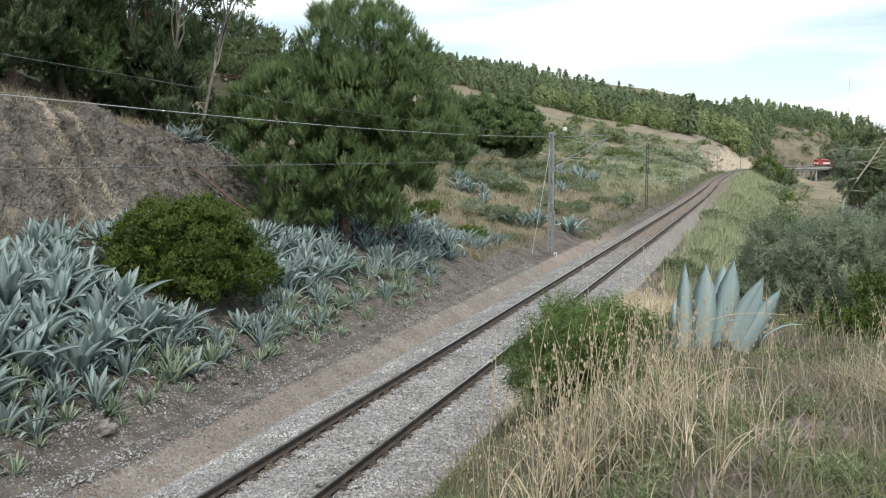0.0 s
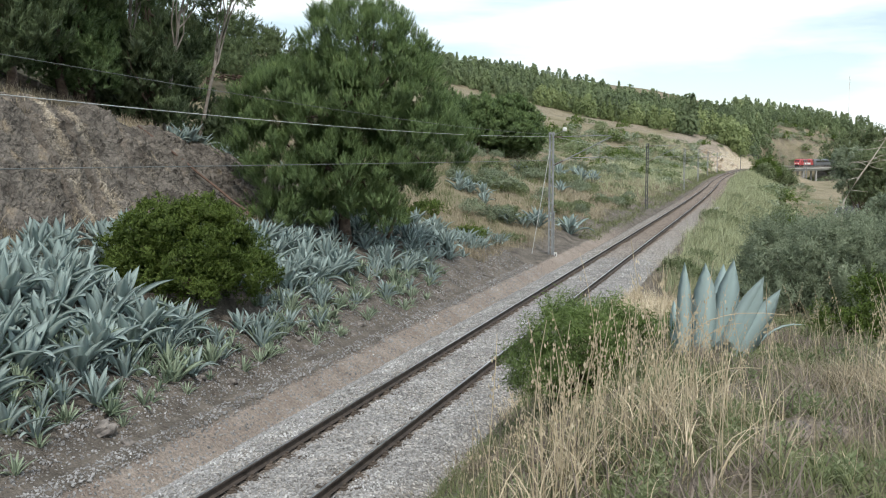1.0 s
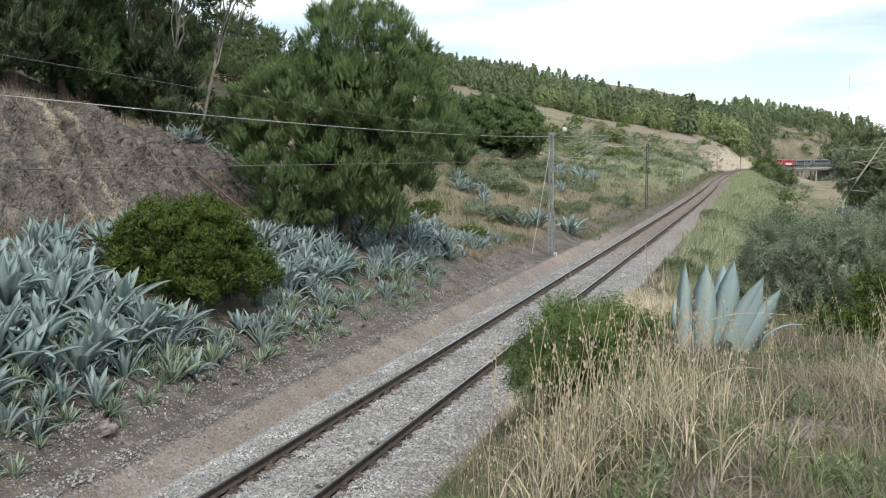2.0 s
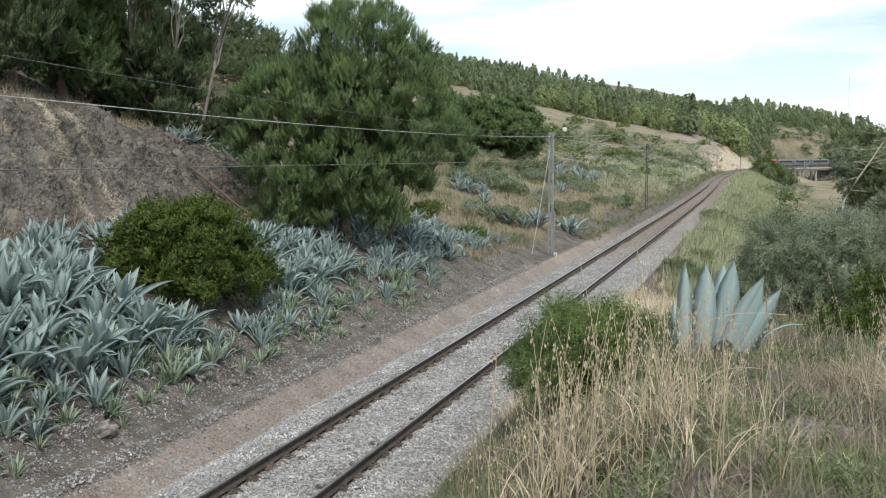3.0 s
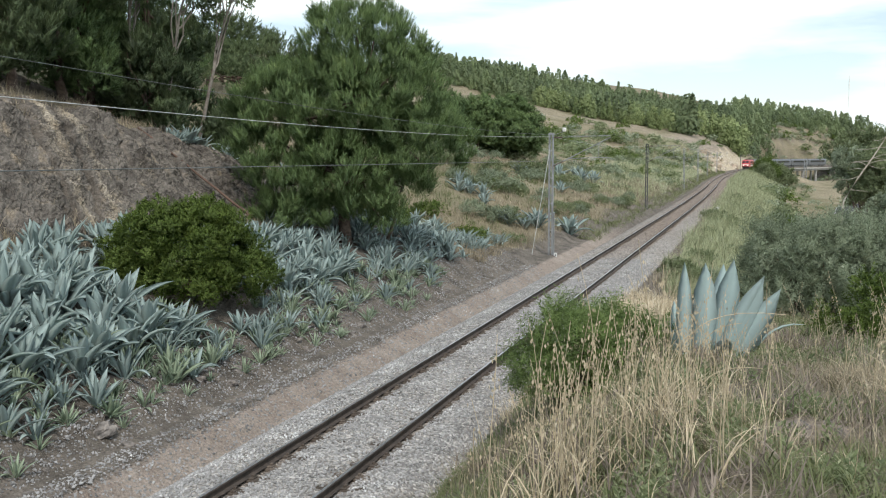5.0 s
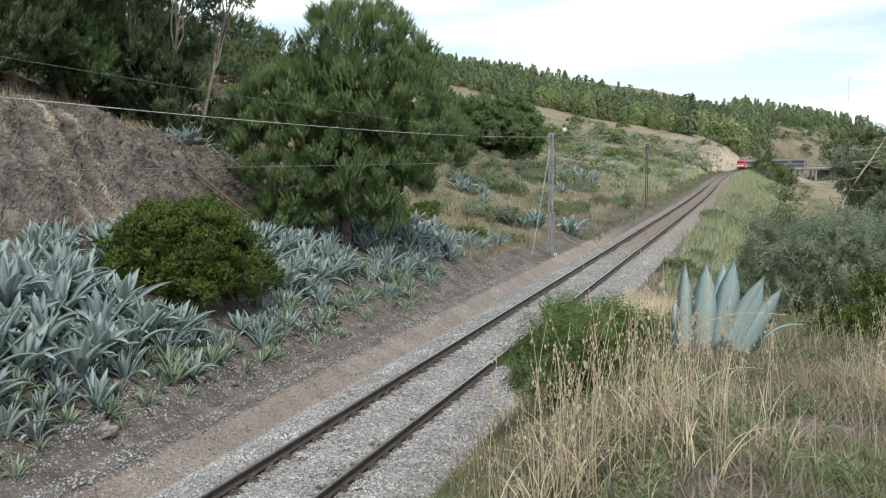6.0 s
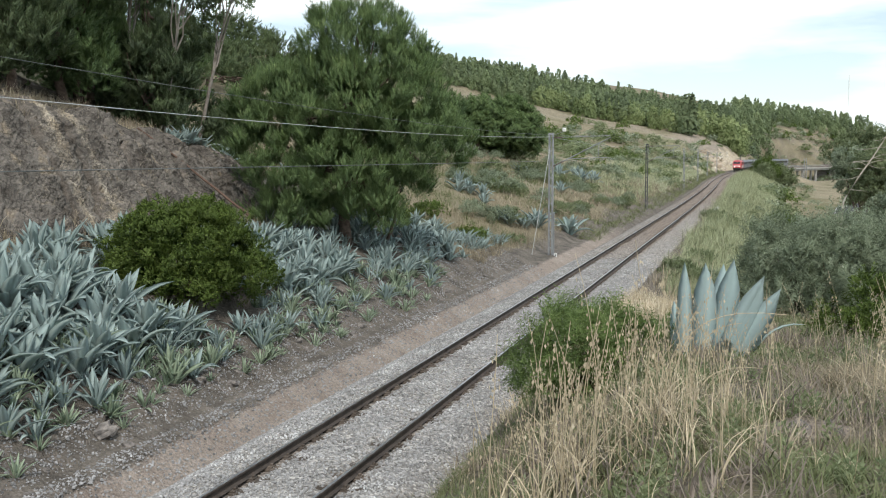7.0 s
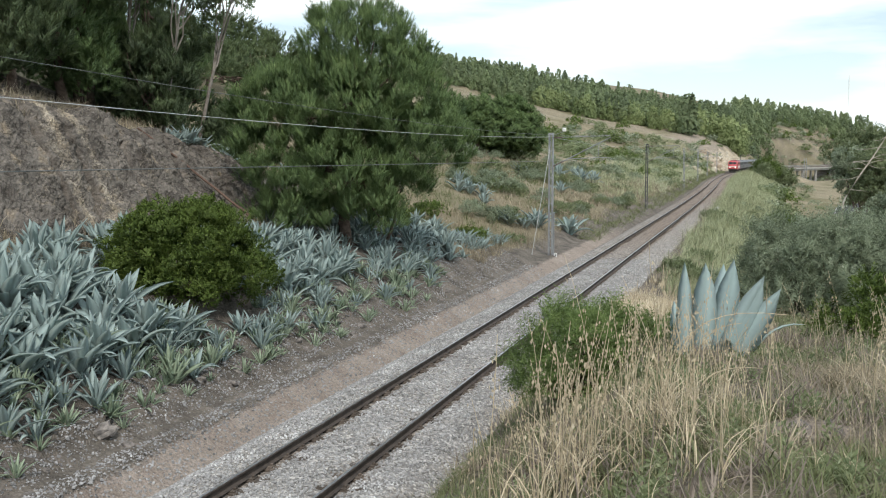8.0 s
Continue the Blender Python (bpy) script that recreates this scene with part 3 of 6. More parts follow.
# track: two rails on wooden sleepers
track = empty("railway_track", pose(0, 0, 0), "single railway track, rusty rails on dark wooden sleepers", "railway track")
rail_s = np.concatenate([np.arange(-20, 90, 2.0), np.arange(90, 660, 2.0)])
head = [(-0.075, -0.16), (-0.075, -0.148), (-0.012, -0.125), (-0.012, -0.045), (-0.036, -0.036), (-0.036, -0.008), (-0.026, 0.0),
        (0.026, 0.0), (0.036, -0.008), (0.036, -0.036), (0.012, -0.045), (0.012, -0.125), (0.075, -0.148), (0.075, -0.16)]
for side in (-0.87, 0.87):
    v, f = sweep([(a + side, b) for a, b in head], rail_s)
    idx = np.where((np.arange(len(f)) % 13 == 6), 1, 0)
    part_mesh("rail", mesh_of("rail", v, f, [RAIL_STEEL, RAIL_TOP], False, idx), track)
sl = bmesh.new()
add_box(sl, (2.6, 0.25, 0.2), pose(0, 0, -0.28), 0.015)
for side in (-0.87, 0.87):
    add_box(sl, (0.34, 0.17, 0.025), pose(side, 0, -0.17))
    for k in (-0.12, 0.12):
        add_box(sl, (0.05, 0.06, 0.05), pose(side + k, 0.03, -0.145))
sleeper_mesh = bpy.data.meshes.new("sleeper")
sl.to_mesh(sleeper_mesh)
sl.free()
sleeper_mesh.materials.append(SLEEPER)
for k in range(290):
    s = 6 + 0.635 * k
    x, y, h = on_line(s)
    ob = part_mesh("sleeper", sleeper_mesh, track)
    ob.matrix_basis = pose(float(x), float(y), rng.uniform(-0.008, 0.012), 0, 0, -math.degrees(float(h)) + rng.uniform(-1, 1))

# ================= plants: templates =================


def needle_tuft(n, seed, length=0.15, shoot=0.26, width=0.026):
    """A pine shoot: needles that spray forward from a short upright stem."""
    r = np.random.default_rng(seed)
    v, f = [], []
    for k in range(n):
        a, h = k * 2.4 + r.uniform(-0.3, 0.3), shoot * (k / n)
        tilt = r.uniform(0.3, 0.85)
        d = np.array([math.cos(a) * math.sin(tilt), math.sin(a) * math.sin(tilt), math.cos(tilt)])
        s = np.array([-math.sin(a), math.cos(a), 0]) * width * 0.5
        o = np.array([0, 0, h])
        i = len(v)
        v += [o - s, o + s, o + d * length * r.uniform(0.75, 1.2)]
        f.append([i, i + 1, i + 2])
    return np.array(v), np.array(f)


def leaf_sprig(n, seed, length=0.06, width=0.028, spread=0.12, droop=0.0):
    """A twig's end with pointed oval leaves all round."""
    r = np.random.default_rng(seed)
    v, f = [], []
    for k in range(n):
        a, h = k * 2.4 + r.uniform(-0.4, 0.4), spread * k / n
        tilt = r.uniform(0.5, 1.25)
        d = np.array([math.cos(a) * math.sin(tilt), math.sin(a) * math.sin(tilt), math.cos(tilt) - droop])
        d /= np.linalg.norm(d)
        s = np.cross(d, r.normal(size=3))
        s = s / np.linalg.norm(s) * width * 0.5
        up = np.cross(d, s) * 0.35
        o = np.array([0, 0, h])
        l = length * r.uniform(0.75, 1.25)
        i = len(v)
        v += [o, o + d * l * 0.5 + s + up, o + d * l, o + d * l * 0.5 - s + up]
        f.append([i, i + 1, i + 2, i + 3])
    return np.array(v), np.array(f)


def crown_points(lobes, clumps_per_m2, clump_r, tufts, inside=0.15, low=-0.55, up=0.6, seed=0):
    """Shoot places and directions: lobes (centre, radii) carry clumps on their outside, clumps carry shoots."""
    r = np.random.default_rng(seed)
    pos, dirs, outs = [], [], []
    cs, rs = np.array([c for c, _ in lobes], float), np.array([k for _, k in lobes], float)
    for i in range(len(lobes)):
        c, k = cs[i], rs[i]
        area = 4 * np.pi * ((k[0] * k[1]) ** 1.6 / 3 + (k[0] * k[2]) ** 1.6 / 3 + (k[1] * k[2]) ** 1.6 / 3) ** (1 / 1.6)
        n = max(6, int(area * clumps_per_m2))
        d = r.normal(size=(n, 3))
        d /= np.linalg.norm(d, axis=1, keepdims=True)
        d = d[d[:, 2] > low]
        depth = np.where(r.random(len(d)) < inside, r.uniform(0.4, 0.85, len(d)), r.uniform(0.86, 1.06, len(d)))
        p = c + d * k * depth[:, None]
        hidden = np.zeros(len(p), bool)
        for j in range(len(lobes)):
            if j != i:
                hidden |= (((p - cs[j]) / rs[j]) ** 2).sum(1) < 0.42
        p, d = p[~hidden], d[~hidden]
        for q, e in zip(p, d):
            m = max(3, int(tufts * r.uniform(0.5, 1.4)))
            w = r.normal(size=(m, 3))
            w /= np.linalg.norm(w, axis=1, keepdims=True)
            w = w + e * 0.5 + np.array([0, 0, 0.25])
            rad = clump_r * r.uniform(0.6, 1.3)
            pos.append(q + w * rad * r.uniform(0.45, 1.0, (m, 1)))
            dirs.append(w + np.array([0, 0, up]) + e * 0.3 + r.normal(size=(m, 3)) * 0.25)
            outs.append(w * 0.6 + e * 0.35 + np.array([0, 0, 0.4]) + r.normal(size=(m, 3)) * 0.25)
    return np.concatenate(pos), np.concatenate(dirs), np.concatenate(outs)


def knobs(lobes, per, size, seed, flat=0.75):
    """Breaks lobes up into smaller ones that sit on their outside, with hollows between."""
    r = np.random.default_rng(seed)
    out = []
    for c, k in lobes:
        c, k = np.array(c, float), np.array(k, float)
        n = max(3, int(per * (k[0] * k[1] * k[2]) ** (2 / 3)))
        for i in range(n):
            z = 1 - 1.75 * (i + r.uniform(0.1, 0.9)) / n
            a = i * 2.4 + r.uniform(-0.4, 0.4)
            q = math.sqrt(max(0.0, 1 - z * z))
            s = size * r.uniform(0.7, 1.25)
            p = c + np.array([math.cos(a) * q, math.sin(a) * q, z]) * np.maximum(k - s * 0.55, 0.2)
            out.append((tuple(p), (s, s, s * flat)))
    return out


def crown_mesh(name, lobes, template, material, clumps_per_m2, clump_r, tufts, scale=(0.8, 1.25), seed=0, **more):
    p, d, o = crown_points(lobes, clumps_per_m2, clump_r, tufts, seed=seed, **more)
    v, f = scatter(template[0], template[1], turns(d, rng.uniform(scale[0], scale[1], len(p))), p)
    o = np.repeat(o, len(template[0]), 0)
    f = wound_out(v, f, o)
    return face_out(mesh_of(name, v, f, material, True), o)


def limb_meshes(trunk, lobes, material, seed=0, limbs=9, radius=0.14, twig=0.02):
    """Bent limbs from the trunk's line to the lobes."""
    r = np.random.default_rng(seed)
    trunk = np.asarray(trunk, float)
    pieces = []
    for k in range(limbs):
        c, rad = lobes[k % len(lobes)]
        e = r.normal(size=3)
        e /= np.linalg.norm(e)
        end = np.array(c) + e * np.array(rad) * 0.75
        t = r.uniform(0.3, 0.95)
        i = t * (len(trunk) - 1)
        a = trunk[int(i)] + (trunk[min(int(i) + 1, len(trunk) - 1)] - trunk[int(i)]) * (i - int(i))
        u = np.linspace(0, 1, 6)[:, None]
        pts = a + (end - a) * u + np.array([0, 0, -0.25]) * np.sin(u * np.pi) * np.linalg.norm(end - a) * 0.3 + r.normal(size=(6, 3)) * 0.06
        pts[0] = a
        v, f = tube(pts, np.linspace(radius * 0.45, twig, 6), 5)
        pieces.append(mesh_of("limb", v, f, material, True))
    return pieces


TUFT = needle_tuft(15, 1, 0.13, 0.24, 0.017)
TUFT_COARSE = needle_tuft(14, 2, 0.18, 0.26, 0.04)
SPRIG = leaf_sprig(8, 3)
SPRIG_OLIVE = leaf_sprig(9, 4, 0.075, 0.02, 0.22)
SPRIG_FEATHER = leaf_sprig(12, 5, 0.09, 0.014, 0.26, 0.15)
SPRIG_COARSE = leaf_sprig(6, 6, 0.17, 0.09, 0.3)


def tree(name, base, trunk, radius, lobes, crown, label, bark=None, limbs=10, limb_label="", seed=0):
    """Empty at the base, a bent tapering trunk, limbs and a crown; places are in the tree's space."""
    t = empty(name, pose(*base), label, "tree")
    pts = np.asarray(trunk, float)
    n = 12
    u = np.linspace(0, len(pts) - 1, n)
    fine = np.stack([np.interp(u, np.arange(len(pts)), pts[:, k]) for k in range(3)], -1)
    fine[1:-1] += np.random.default_rng(seed).normal(size=(n - 2, 3)) * radius * 0.18
    rad = radius * (1 - 0.75 * np.linspace(0, 1, n)) * (1 + 0.35 * np.exp(-np.linspace(0, 1, n) * 14))
    v, f = tube(fine, rad, 9)
    part_mesh("trunk", mesh_of("trunk", v, f, bark or BARK, True), t)
    if limbs:
        for me in limb_meshes(fine, lobes, bark or BARK, seed, limbs, radius):
            part_mesh("limb", me, t)
    part_mesh("crown", crown, t)
    return t


def gz(x, y):
    return float(height(np.array(x), np.array(y)))


# ================= the big pine beside the cutting =================
PINE_BASE = (-7.9, 34.0, gz(-7.9, 34.0) - 0.15)
pine_lobes = [((0.8, 0.3, 7.6), (2.0, 2.0, 1.75)), ((1.8, 0.6, 6.2), (1.8, 1.9, 1.8)), ((-0.3, 0.0, 5.0), (2.9, 2.7, 2.2)),
              ((2.6, 1.0, 4.3), (1.9, 2.1, 2.0)), ((-2.7, -0.4, 5.3), (1.5, 1.7, 1.6)), ((-0.5, -0.6, 2.7), (2.5, 2.2, 1.7)),
              ((-2.4, -0.8, 3.6), (1.7, 1.6, 1.5)), ((1.5, 0.3, 2.4), (1.8, 1.8, 1.3)), ((0.2, 0.2, 8.6), (1.2, 1.2, 0.8)), ((-1.2, -0.9, 1.45), (1.9, 1.6, 1.15)), ((0.9, -0.2, 1.35), (1.5, 1.4, 1.0))]
pine_crown = crown_mesh("crown", knobs(pine_lobes, 4.6, 0.78, 15, 0.8) + [(c, tuple(0.74 * k for k in r)) for c, r in pine_lobes], TUFT, PINE_NEAR, 2.2, 0.27, 34, (0.8, 1.3), 11, low=-0.45, inside=0.1, up=1.6)
tree("pine_tree", PINE_BASE, [(0, 0, 0), (0.1, 0, 2.2), (0.3, 0.1, 5), (0.6, 0.2, 8.2)], 0.24, pine_lobes, pine_crown,
     "large bushy green stone pine on the slope beside agaves", limbs=22, seed=3)
small_trunk = [(0, 0, 0), (0.25, 0.1, 0.8), (0.35, 0.2, 1.7), (0.8, 0.2, 2.8)]
side_lobes = [((0.7, 0.2, 3.2), (1.2, 1.2, 1.1)), ((0.2, 0.0, 2.6), (0.9, 0.9, 0.7))]
tree("pine_sapling", (-7.5, 37.6, gz(-7.5, 37.6) - 0.1), small_trunk, 0.09, side_lobes,
     crown_mesh("crown", side_lobes, TUFT, PINE_NEAR, 2.2, 0.5, 22, (0.9, 1.3), 12), "slim young pine leaning out under a larger pine", limbs=5, seed=5)

# ================= dark pines along the top of the cutting =================


def crest_pine(x, y, h, spread, material, seed, skirt=0.25, label="dark pine on top of the rock cutting"):
    r = np.random.default_rng(seed)
    lobes = []
    for k in range(9):
        a, q = r.uniform(0, 6.28), r.random()
        z = h * (skirt + (0.95 - skirt) * q)
        reach = spread * (1.05 - 0.6 * q) * r.uniform(0.35, 0.75)
        lobes.append(((math.cos(a) * reach, math.sin(a) * reach, z), (spread * r.uniform(0.4, 0.62), spread * r.uniform(0.4, 0.62), h * r.uniform(0.1, 0.17))))
    crown = crown_mesh("crown", knobs(lobes, 3.2, spread * 0.28, seed) + [(c, tuple(0.6 * q for q in k)) for c, k in lobes], TUFT_COARSE, material, 1.2, 0.38, 18, (0.85, 1.25), seed, low=-0.8, inside=0.3, up=1.4)
    lean = r.normal(size=2) * 0.4
    trunk = [(0, 0, 0), (lean[0] * 0.3, lean[1] * 0.3, h * 0.35), (lean[0], lean[1], h * 0.9)]
    return tree("pine_tree", (x, y, gz(x, y) - 0.2), trunk, 0.2, lobes, crown, label, limbs=10, seed=seed)


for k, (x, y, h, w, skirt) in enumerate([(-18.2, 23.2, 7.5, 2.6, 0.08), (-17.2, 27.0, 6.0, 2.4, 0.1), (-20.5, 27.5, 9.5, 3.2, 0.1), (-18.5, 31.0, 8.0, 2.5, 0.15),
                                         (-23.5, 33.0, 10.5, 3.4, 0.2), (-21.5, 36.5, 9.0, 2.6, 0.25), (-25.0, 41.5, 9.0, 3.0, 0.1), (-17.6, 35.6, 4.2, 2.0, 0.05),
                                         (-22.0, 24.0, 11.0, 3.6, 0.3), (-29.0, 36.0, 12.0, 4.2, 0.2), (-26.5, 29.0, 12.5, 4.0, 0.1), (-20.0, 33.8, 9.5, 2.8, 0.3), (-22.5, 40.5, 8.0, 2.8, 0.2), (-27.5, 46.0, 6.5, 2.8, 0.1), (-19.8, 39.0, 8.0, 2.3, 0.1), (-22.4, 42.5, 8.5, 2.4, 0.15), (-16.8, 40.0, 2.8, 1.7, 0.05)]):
    # two in three take the needles with shade in their colour
    crest_pine(x, y, h, w, PINE_SHADED if k % 3 else PINE_NEAR, 40 + k, skirt)

# umbrella pines further up the hill, and two round pines over the dry slope
for k, (x, y, h, w) in enumerate([(-33.5, 72, 5.5, 3.4), (-37.5, 74, 6.5, 3.6), (-30.5, 74, 4.5, 3.2), (-27.0, 70, 4.2, 3.0), (-34, 66, 4.5, 3.2), (-29, 62, 4.0, 2.8), (-24.5, 66, 3.6, 2.6)]):
    r = np.random.default_rng(60 + k)
    h *= 0.8
    lobes = [((r.uniform(-1, 1) * w * 0.5, r.uniform(-1, 1) * w * 0.5, h * r.uniform(0.66, 0.9)), (w * 0.62, w * 0.62, h * 0.2)) for _ in range(6)]
    tree("umbrella_pine", (x, y, gz(x, y) - 0.2), [(0, 0, 0), (0.2, 0, h * 0.4), (0.1, 0, h * 0.8)], 0.2, lobes,
         crown_mesh("crown", lobes, TUFT_COARSE, PINE_FAR, 0.9, 0.6, 18, (1.0, 1.6), 60 + k, low=-0.4),
         "flat-topped umbrella pine high on the hillside", limbs=8, seed=60 + k)
for k, (x, y, h, w) in enumerate([(-22.6, 103, 6.0, 2.7), (-20.0, 106, 6.9, 3.3), (-25.6, 100, 5.2, 2.8)]):
    mains = [((0, 0, h * 0.52), (w, w, h * 0.44)), ((w * 0.25, 0, h * 0.36), (w * 0.85, w * 0.85, h * 0.32))]
    tree("pine_tree", (x, y, gz(x, y) - 0.2), [(0, 0, 0), (0.2, 0, h * 0.4), (0.1, 0, h * 0.7)], 0.2, mains,
         crown_mesh("crown", knobs(mains, 2.6, w * 0.3, 80 + k) + [(c, tuple(0.75 * q for q in r)) for c, r in mains], TUFT_COARSE, PINE_NEAR, 2.2, 0.36, 26, (1.2, 1.8), 80 + k, low=-0.7, up=1.0),
         "round dense pine on the dry grass slope", limbs=6, seed=80 + k)

# pale gum trees with leaning bare trunks at the end of the cutting
for k, (x, y, h, lx, ly) in enumerate([(-17.9, 36.6, 9.0, 1.6, 0.9), (-18.9, 35.6, 8.5, 0.4, 0.2), (-17.3, 38.4, 9.5, 2.2, 1.3)]):
    r = np.random.default_rng(90 + k)
    trunk = [(0, 0, 0), (lx * 0.25, ly * 0.25, h * 0.33), (lx * 0.55, ly * 0.5, h * 0.66), (lx, ly, h)]
    lobes = [((lx * q + r.uniform(-1, 1), ly * q + r.uniform(-1, 1), h * q), (0.7, 0.7, 0.5)) for q in (0.72, 0.8, 0.86, 1.0, 0.95)]
    # crown leaves borrow the needle tones that have shade in the colour
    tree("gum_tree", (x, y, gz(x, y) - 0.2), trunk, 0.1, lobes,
         crown_mesh("crown", lobes, SPRIG_COARSE, PINE_SHADED, 1.6, 0.5, 18, (0.8, 1.3), 90 + k, up=-0.2), "pale slender gum tree leaning over the cutting",
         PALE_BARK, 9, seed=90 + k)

# ================= bushes =================


def bush(name, x, y, lobes, template, material, label, clumps, clump_r, tufts, seed, scale=(0.8, 1.25), stems=10, up=0.6, category="bush", low=-0.5, knob=0.36, per=7.0, grow=1.0):
    b = empty(name, pose(x, y, gz(x, y) - 0.08), label, category)
    lobes = [(tuple(grow * q for q in c), tuple(grow * q for q in k)) for c, k in lobes]
    r = np.random.default_rng(seed)
    for k in range(stems):
        c, rad = lobes[k % len(lobes)]
        e = r.normal(size=3) * 0.45
        end = np.array(c) + e * np.array(rad)
        u = np.linspace(0, 1, 5)[:, None]
        pts = np.array([r.uniform(-0.15, 0.15), r.uniform(-0.15, 0.15), 0.0]) * (1 - u) + end * u + r.normal(size=(5, 3)) * 0.03
        v, f = tube(pts, np.linspace(0.035, 0.008, 5), 5)
        part_mesh("stem", mesh_of("stem", v, f, BARK, True), b)
    part_mesh("foliage", crown_mesh("foliage", knobs(lobes, per, knob, seed) + [(c, tuple(0.7 * q for q in k)) for c, k in lobes], template, material, clumps, clump_r, tufts, scale, seed, up=up, low=low), b)
    return b


bush("round_bush", -7.0, 21.8, [((0, 0, 1.05), (1.6, 1.5, 1.1)), ((-0.6, -0.4, 1.3), (1.1, 1.1, 0.95)), ((0.75, 0.4, 1.0), (1.1, 1.1, 1.0)), ((0, 0.2, 1.6), (1.1, 1.1, 0.75)), ((1.1, 0.8, 0.5), (0.85, 0.9, 0.7)), ((-1.0, -0.7, 0.75), (0.8, 0.8, 0.75)), ((0.3, -0.7, 0.45), (1.2, 0.9, 0.6))],
     SPRIG, LENTISK, "dense round dark green bush among blue agaves", 9.5, 0.16, 22, 101, (0.8, 1.3), 14, knob=0.38, grow=1.09, low=-0.95)
bush("feathery_bush", 4.98, 14.8, [((-0.1, 0, 0.75), (0.9, 0.9, 0.72)), ((-0.6, 0.0, 0.4), (0.55, 0.7, 0.5)), ((0.75, 0.2, 0.7), (0.75, 0.8, 0.6)), ((0.1, 0.3, 1.05), (0.6, 0.6, 0.4)), ((-0.3, -0.2, 0.95), (0.45, 0.45, 0.4)), ((-0.55, -0.45, 0.3), (0.6, 0.5, 0.42)), ((0.2, -0.5, 0.35), (0.7, 0.5, 0.45))],
     SPRIG_FEATHER, FEATHERY, "feathery bright green bush above the ballast", 8.5, 0.15, 22, 102, (0.7, 1.1), 26, 0.5, knob=0.28, per=9, grow=0.98)
bush("olive_bush", 9.0, 25.2, [((0, 0, 1.5), (2.0, 1.8, 1.3)), ((-0.9, -0.3, 1.6), (1.1, 1.1, 0.9)), ((1.3, 0.4, 1.7), (1.6, 1.4, 0.95)), ((0.1, 0, 2.1), (1.1, 1.1, 0.6)), ((-0.6, -0.9, 0.8), (1.3, 1.2, 0.9)), ((1.6, -0.8, 0.8), (1.5, 1.2, 0.9)), ((2.9, 0.3, 1.2), (1.4, 1.3, 1.1))],
     SPRIG_OLIVE, OLIVE, "grey-green olive-leaved bush on the bank", 7.0, 0.2, 26, 103, (0.8, 1.25), 26, knob=0.42, per=6.5, grow=0.99, low=-0.85)
bush("green_bush", 9.75, 18.2, [((0, 0, 0.6), (1.0, 1.0, 0.65)), ((0.7, 0.2, 0.85), (0.9, 0.9, 0.7)), ((-0.7, -0.3, 0.35), (0.6, 0.7, 0.45)), ((1.5, 0.2, 0.9), (0.9, 0.9, 0.8))],
     SPRIG, LENTISK, "yellow-green leafy bush at the edge of dry grass", 7.5, 0.15, 18, 104, (0.8, 1.3), 14, knob=0.3)

# scrub on the slopes: four bushes, copied; far ones are joined
FAR_LEAF = (np.array([[-0.5, -0.3, 0], [0.5, -0.3, 0.1], [0.4, 0.4, 0], [-0.4, 0.3, 0.15]]), np.array([[0, 1, 2, 3]]))
scrub_arrays, scrub_kinds, FAR_SCRUB = [], [], [[], [], [], []]
SCRUB_STUFF = (SCRUB, OLIVE, LENTISK, SCRUB)
for k in range(4):
    r = np.random.default_rng(120 + k)
    lobes = [((r.uniform(-0.8, 0.8), r.uniform(-0.8, 0.8), r.uniform(0.4, 0.8)), (r.uniform(0.5, 1.0), r.uniform(0.5, 1.0), r.uniform(0.35, 0.6))) for _ in range(6)]
    p, d, o = crown_points(lobes, 3.6, 0.28, 12, seed=120 + k)
    v, f = scatter(SPRIG_COARSE[0], SPRIG_COARSE[1], turns(d, rng.uniform(0.45, 0.85, len(p))), p)
    o = np.repeat(o, len(SPRIG_COARSE[0]), 0)
    f = wound_out(v, f, o)
    scrub_kinds.append(face_out(mesh_of("shrub", v, f, SCRUB_STUFF[k], True), o))
    p, d, o = crown_points(lobes, 3.4, 0.25, 8, seed=130 + k)
    v, f = scatter(*FAR_LEAF, turns(o + r.normal(size=(len(p), 3)) * 0.4, r.uniform(0.1, 0.2, len(p))), p)
    o = np.repeat(o, 4, 0)
    scrub_arrays.append((v, wound_out(v, f, o), o))
SHRUB_WORDS = ("low green scrub bush on the dry slope", "grey-green scrub bush on the dry slope", "dark green scrub bush on the dry slope", "rough green scrub bush on the dry slope")


SHRUB_STEM = mesh_of("stem", *tube([(0, 0, -0.1), (0.05, 0.02, 0.2), (0.1, -0.05, 0.55)], [0.06, 0.045, 0.02], 6), BARK, True)


def shrub(x, y, s, k, tall=1.0):
    u = float(np.interp(y, LINE_Y, LINE_X)) - x
    if (312 < y < 440 and u > 18 and rng.random() < 0.8) or (335 < y < 475 and 4 < u <= 18 and rng.random() < 0.8):
        return
    m = pose(x, y, gz(x, y) - 0.1 * s, 0, 0, rng.uniform(0, 360)) @ Matrix.Diagonal((s, s, s * tall, 1))
    if y > 150:
        FAR_SCRUB[k].append(np.array(m))
        return
    ob = tagged(new("shrub"), SHRUB_WORDS[k], "shrub", "scrub on the slopes")
    ob.matrix_basis = m
    part_mesh("foliage", scrub_kinds[k], ob)
    part_mesh("stem", SHRUB_STEM, ob)


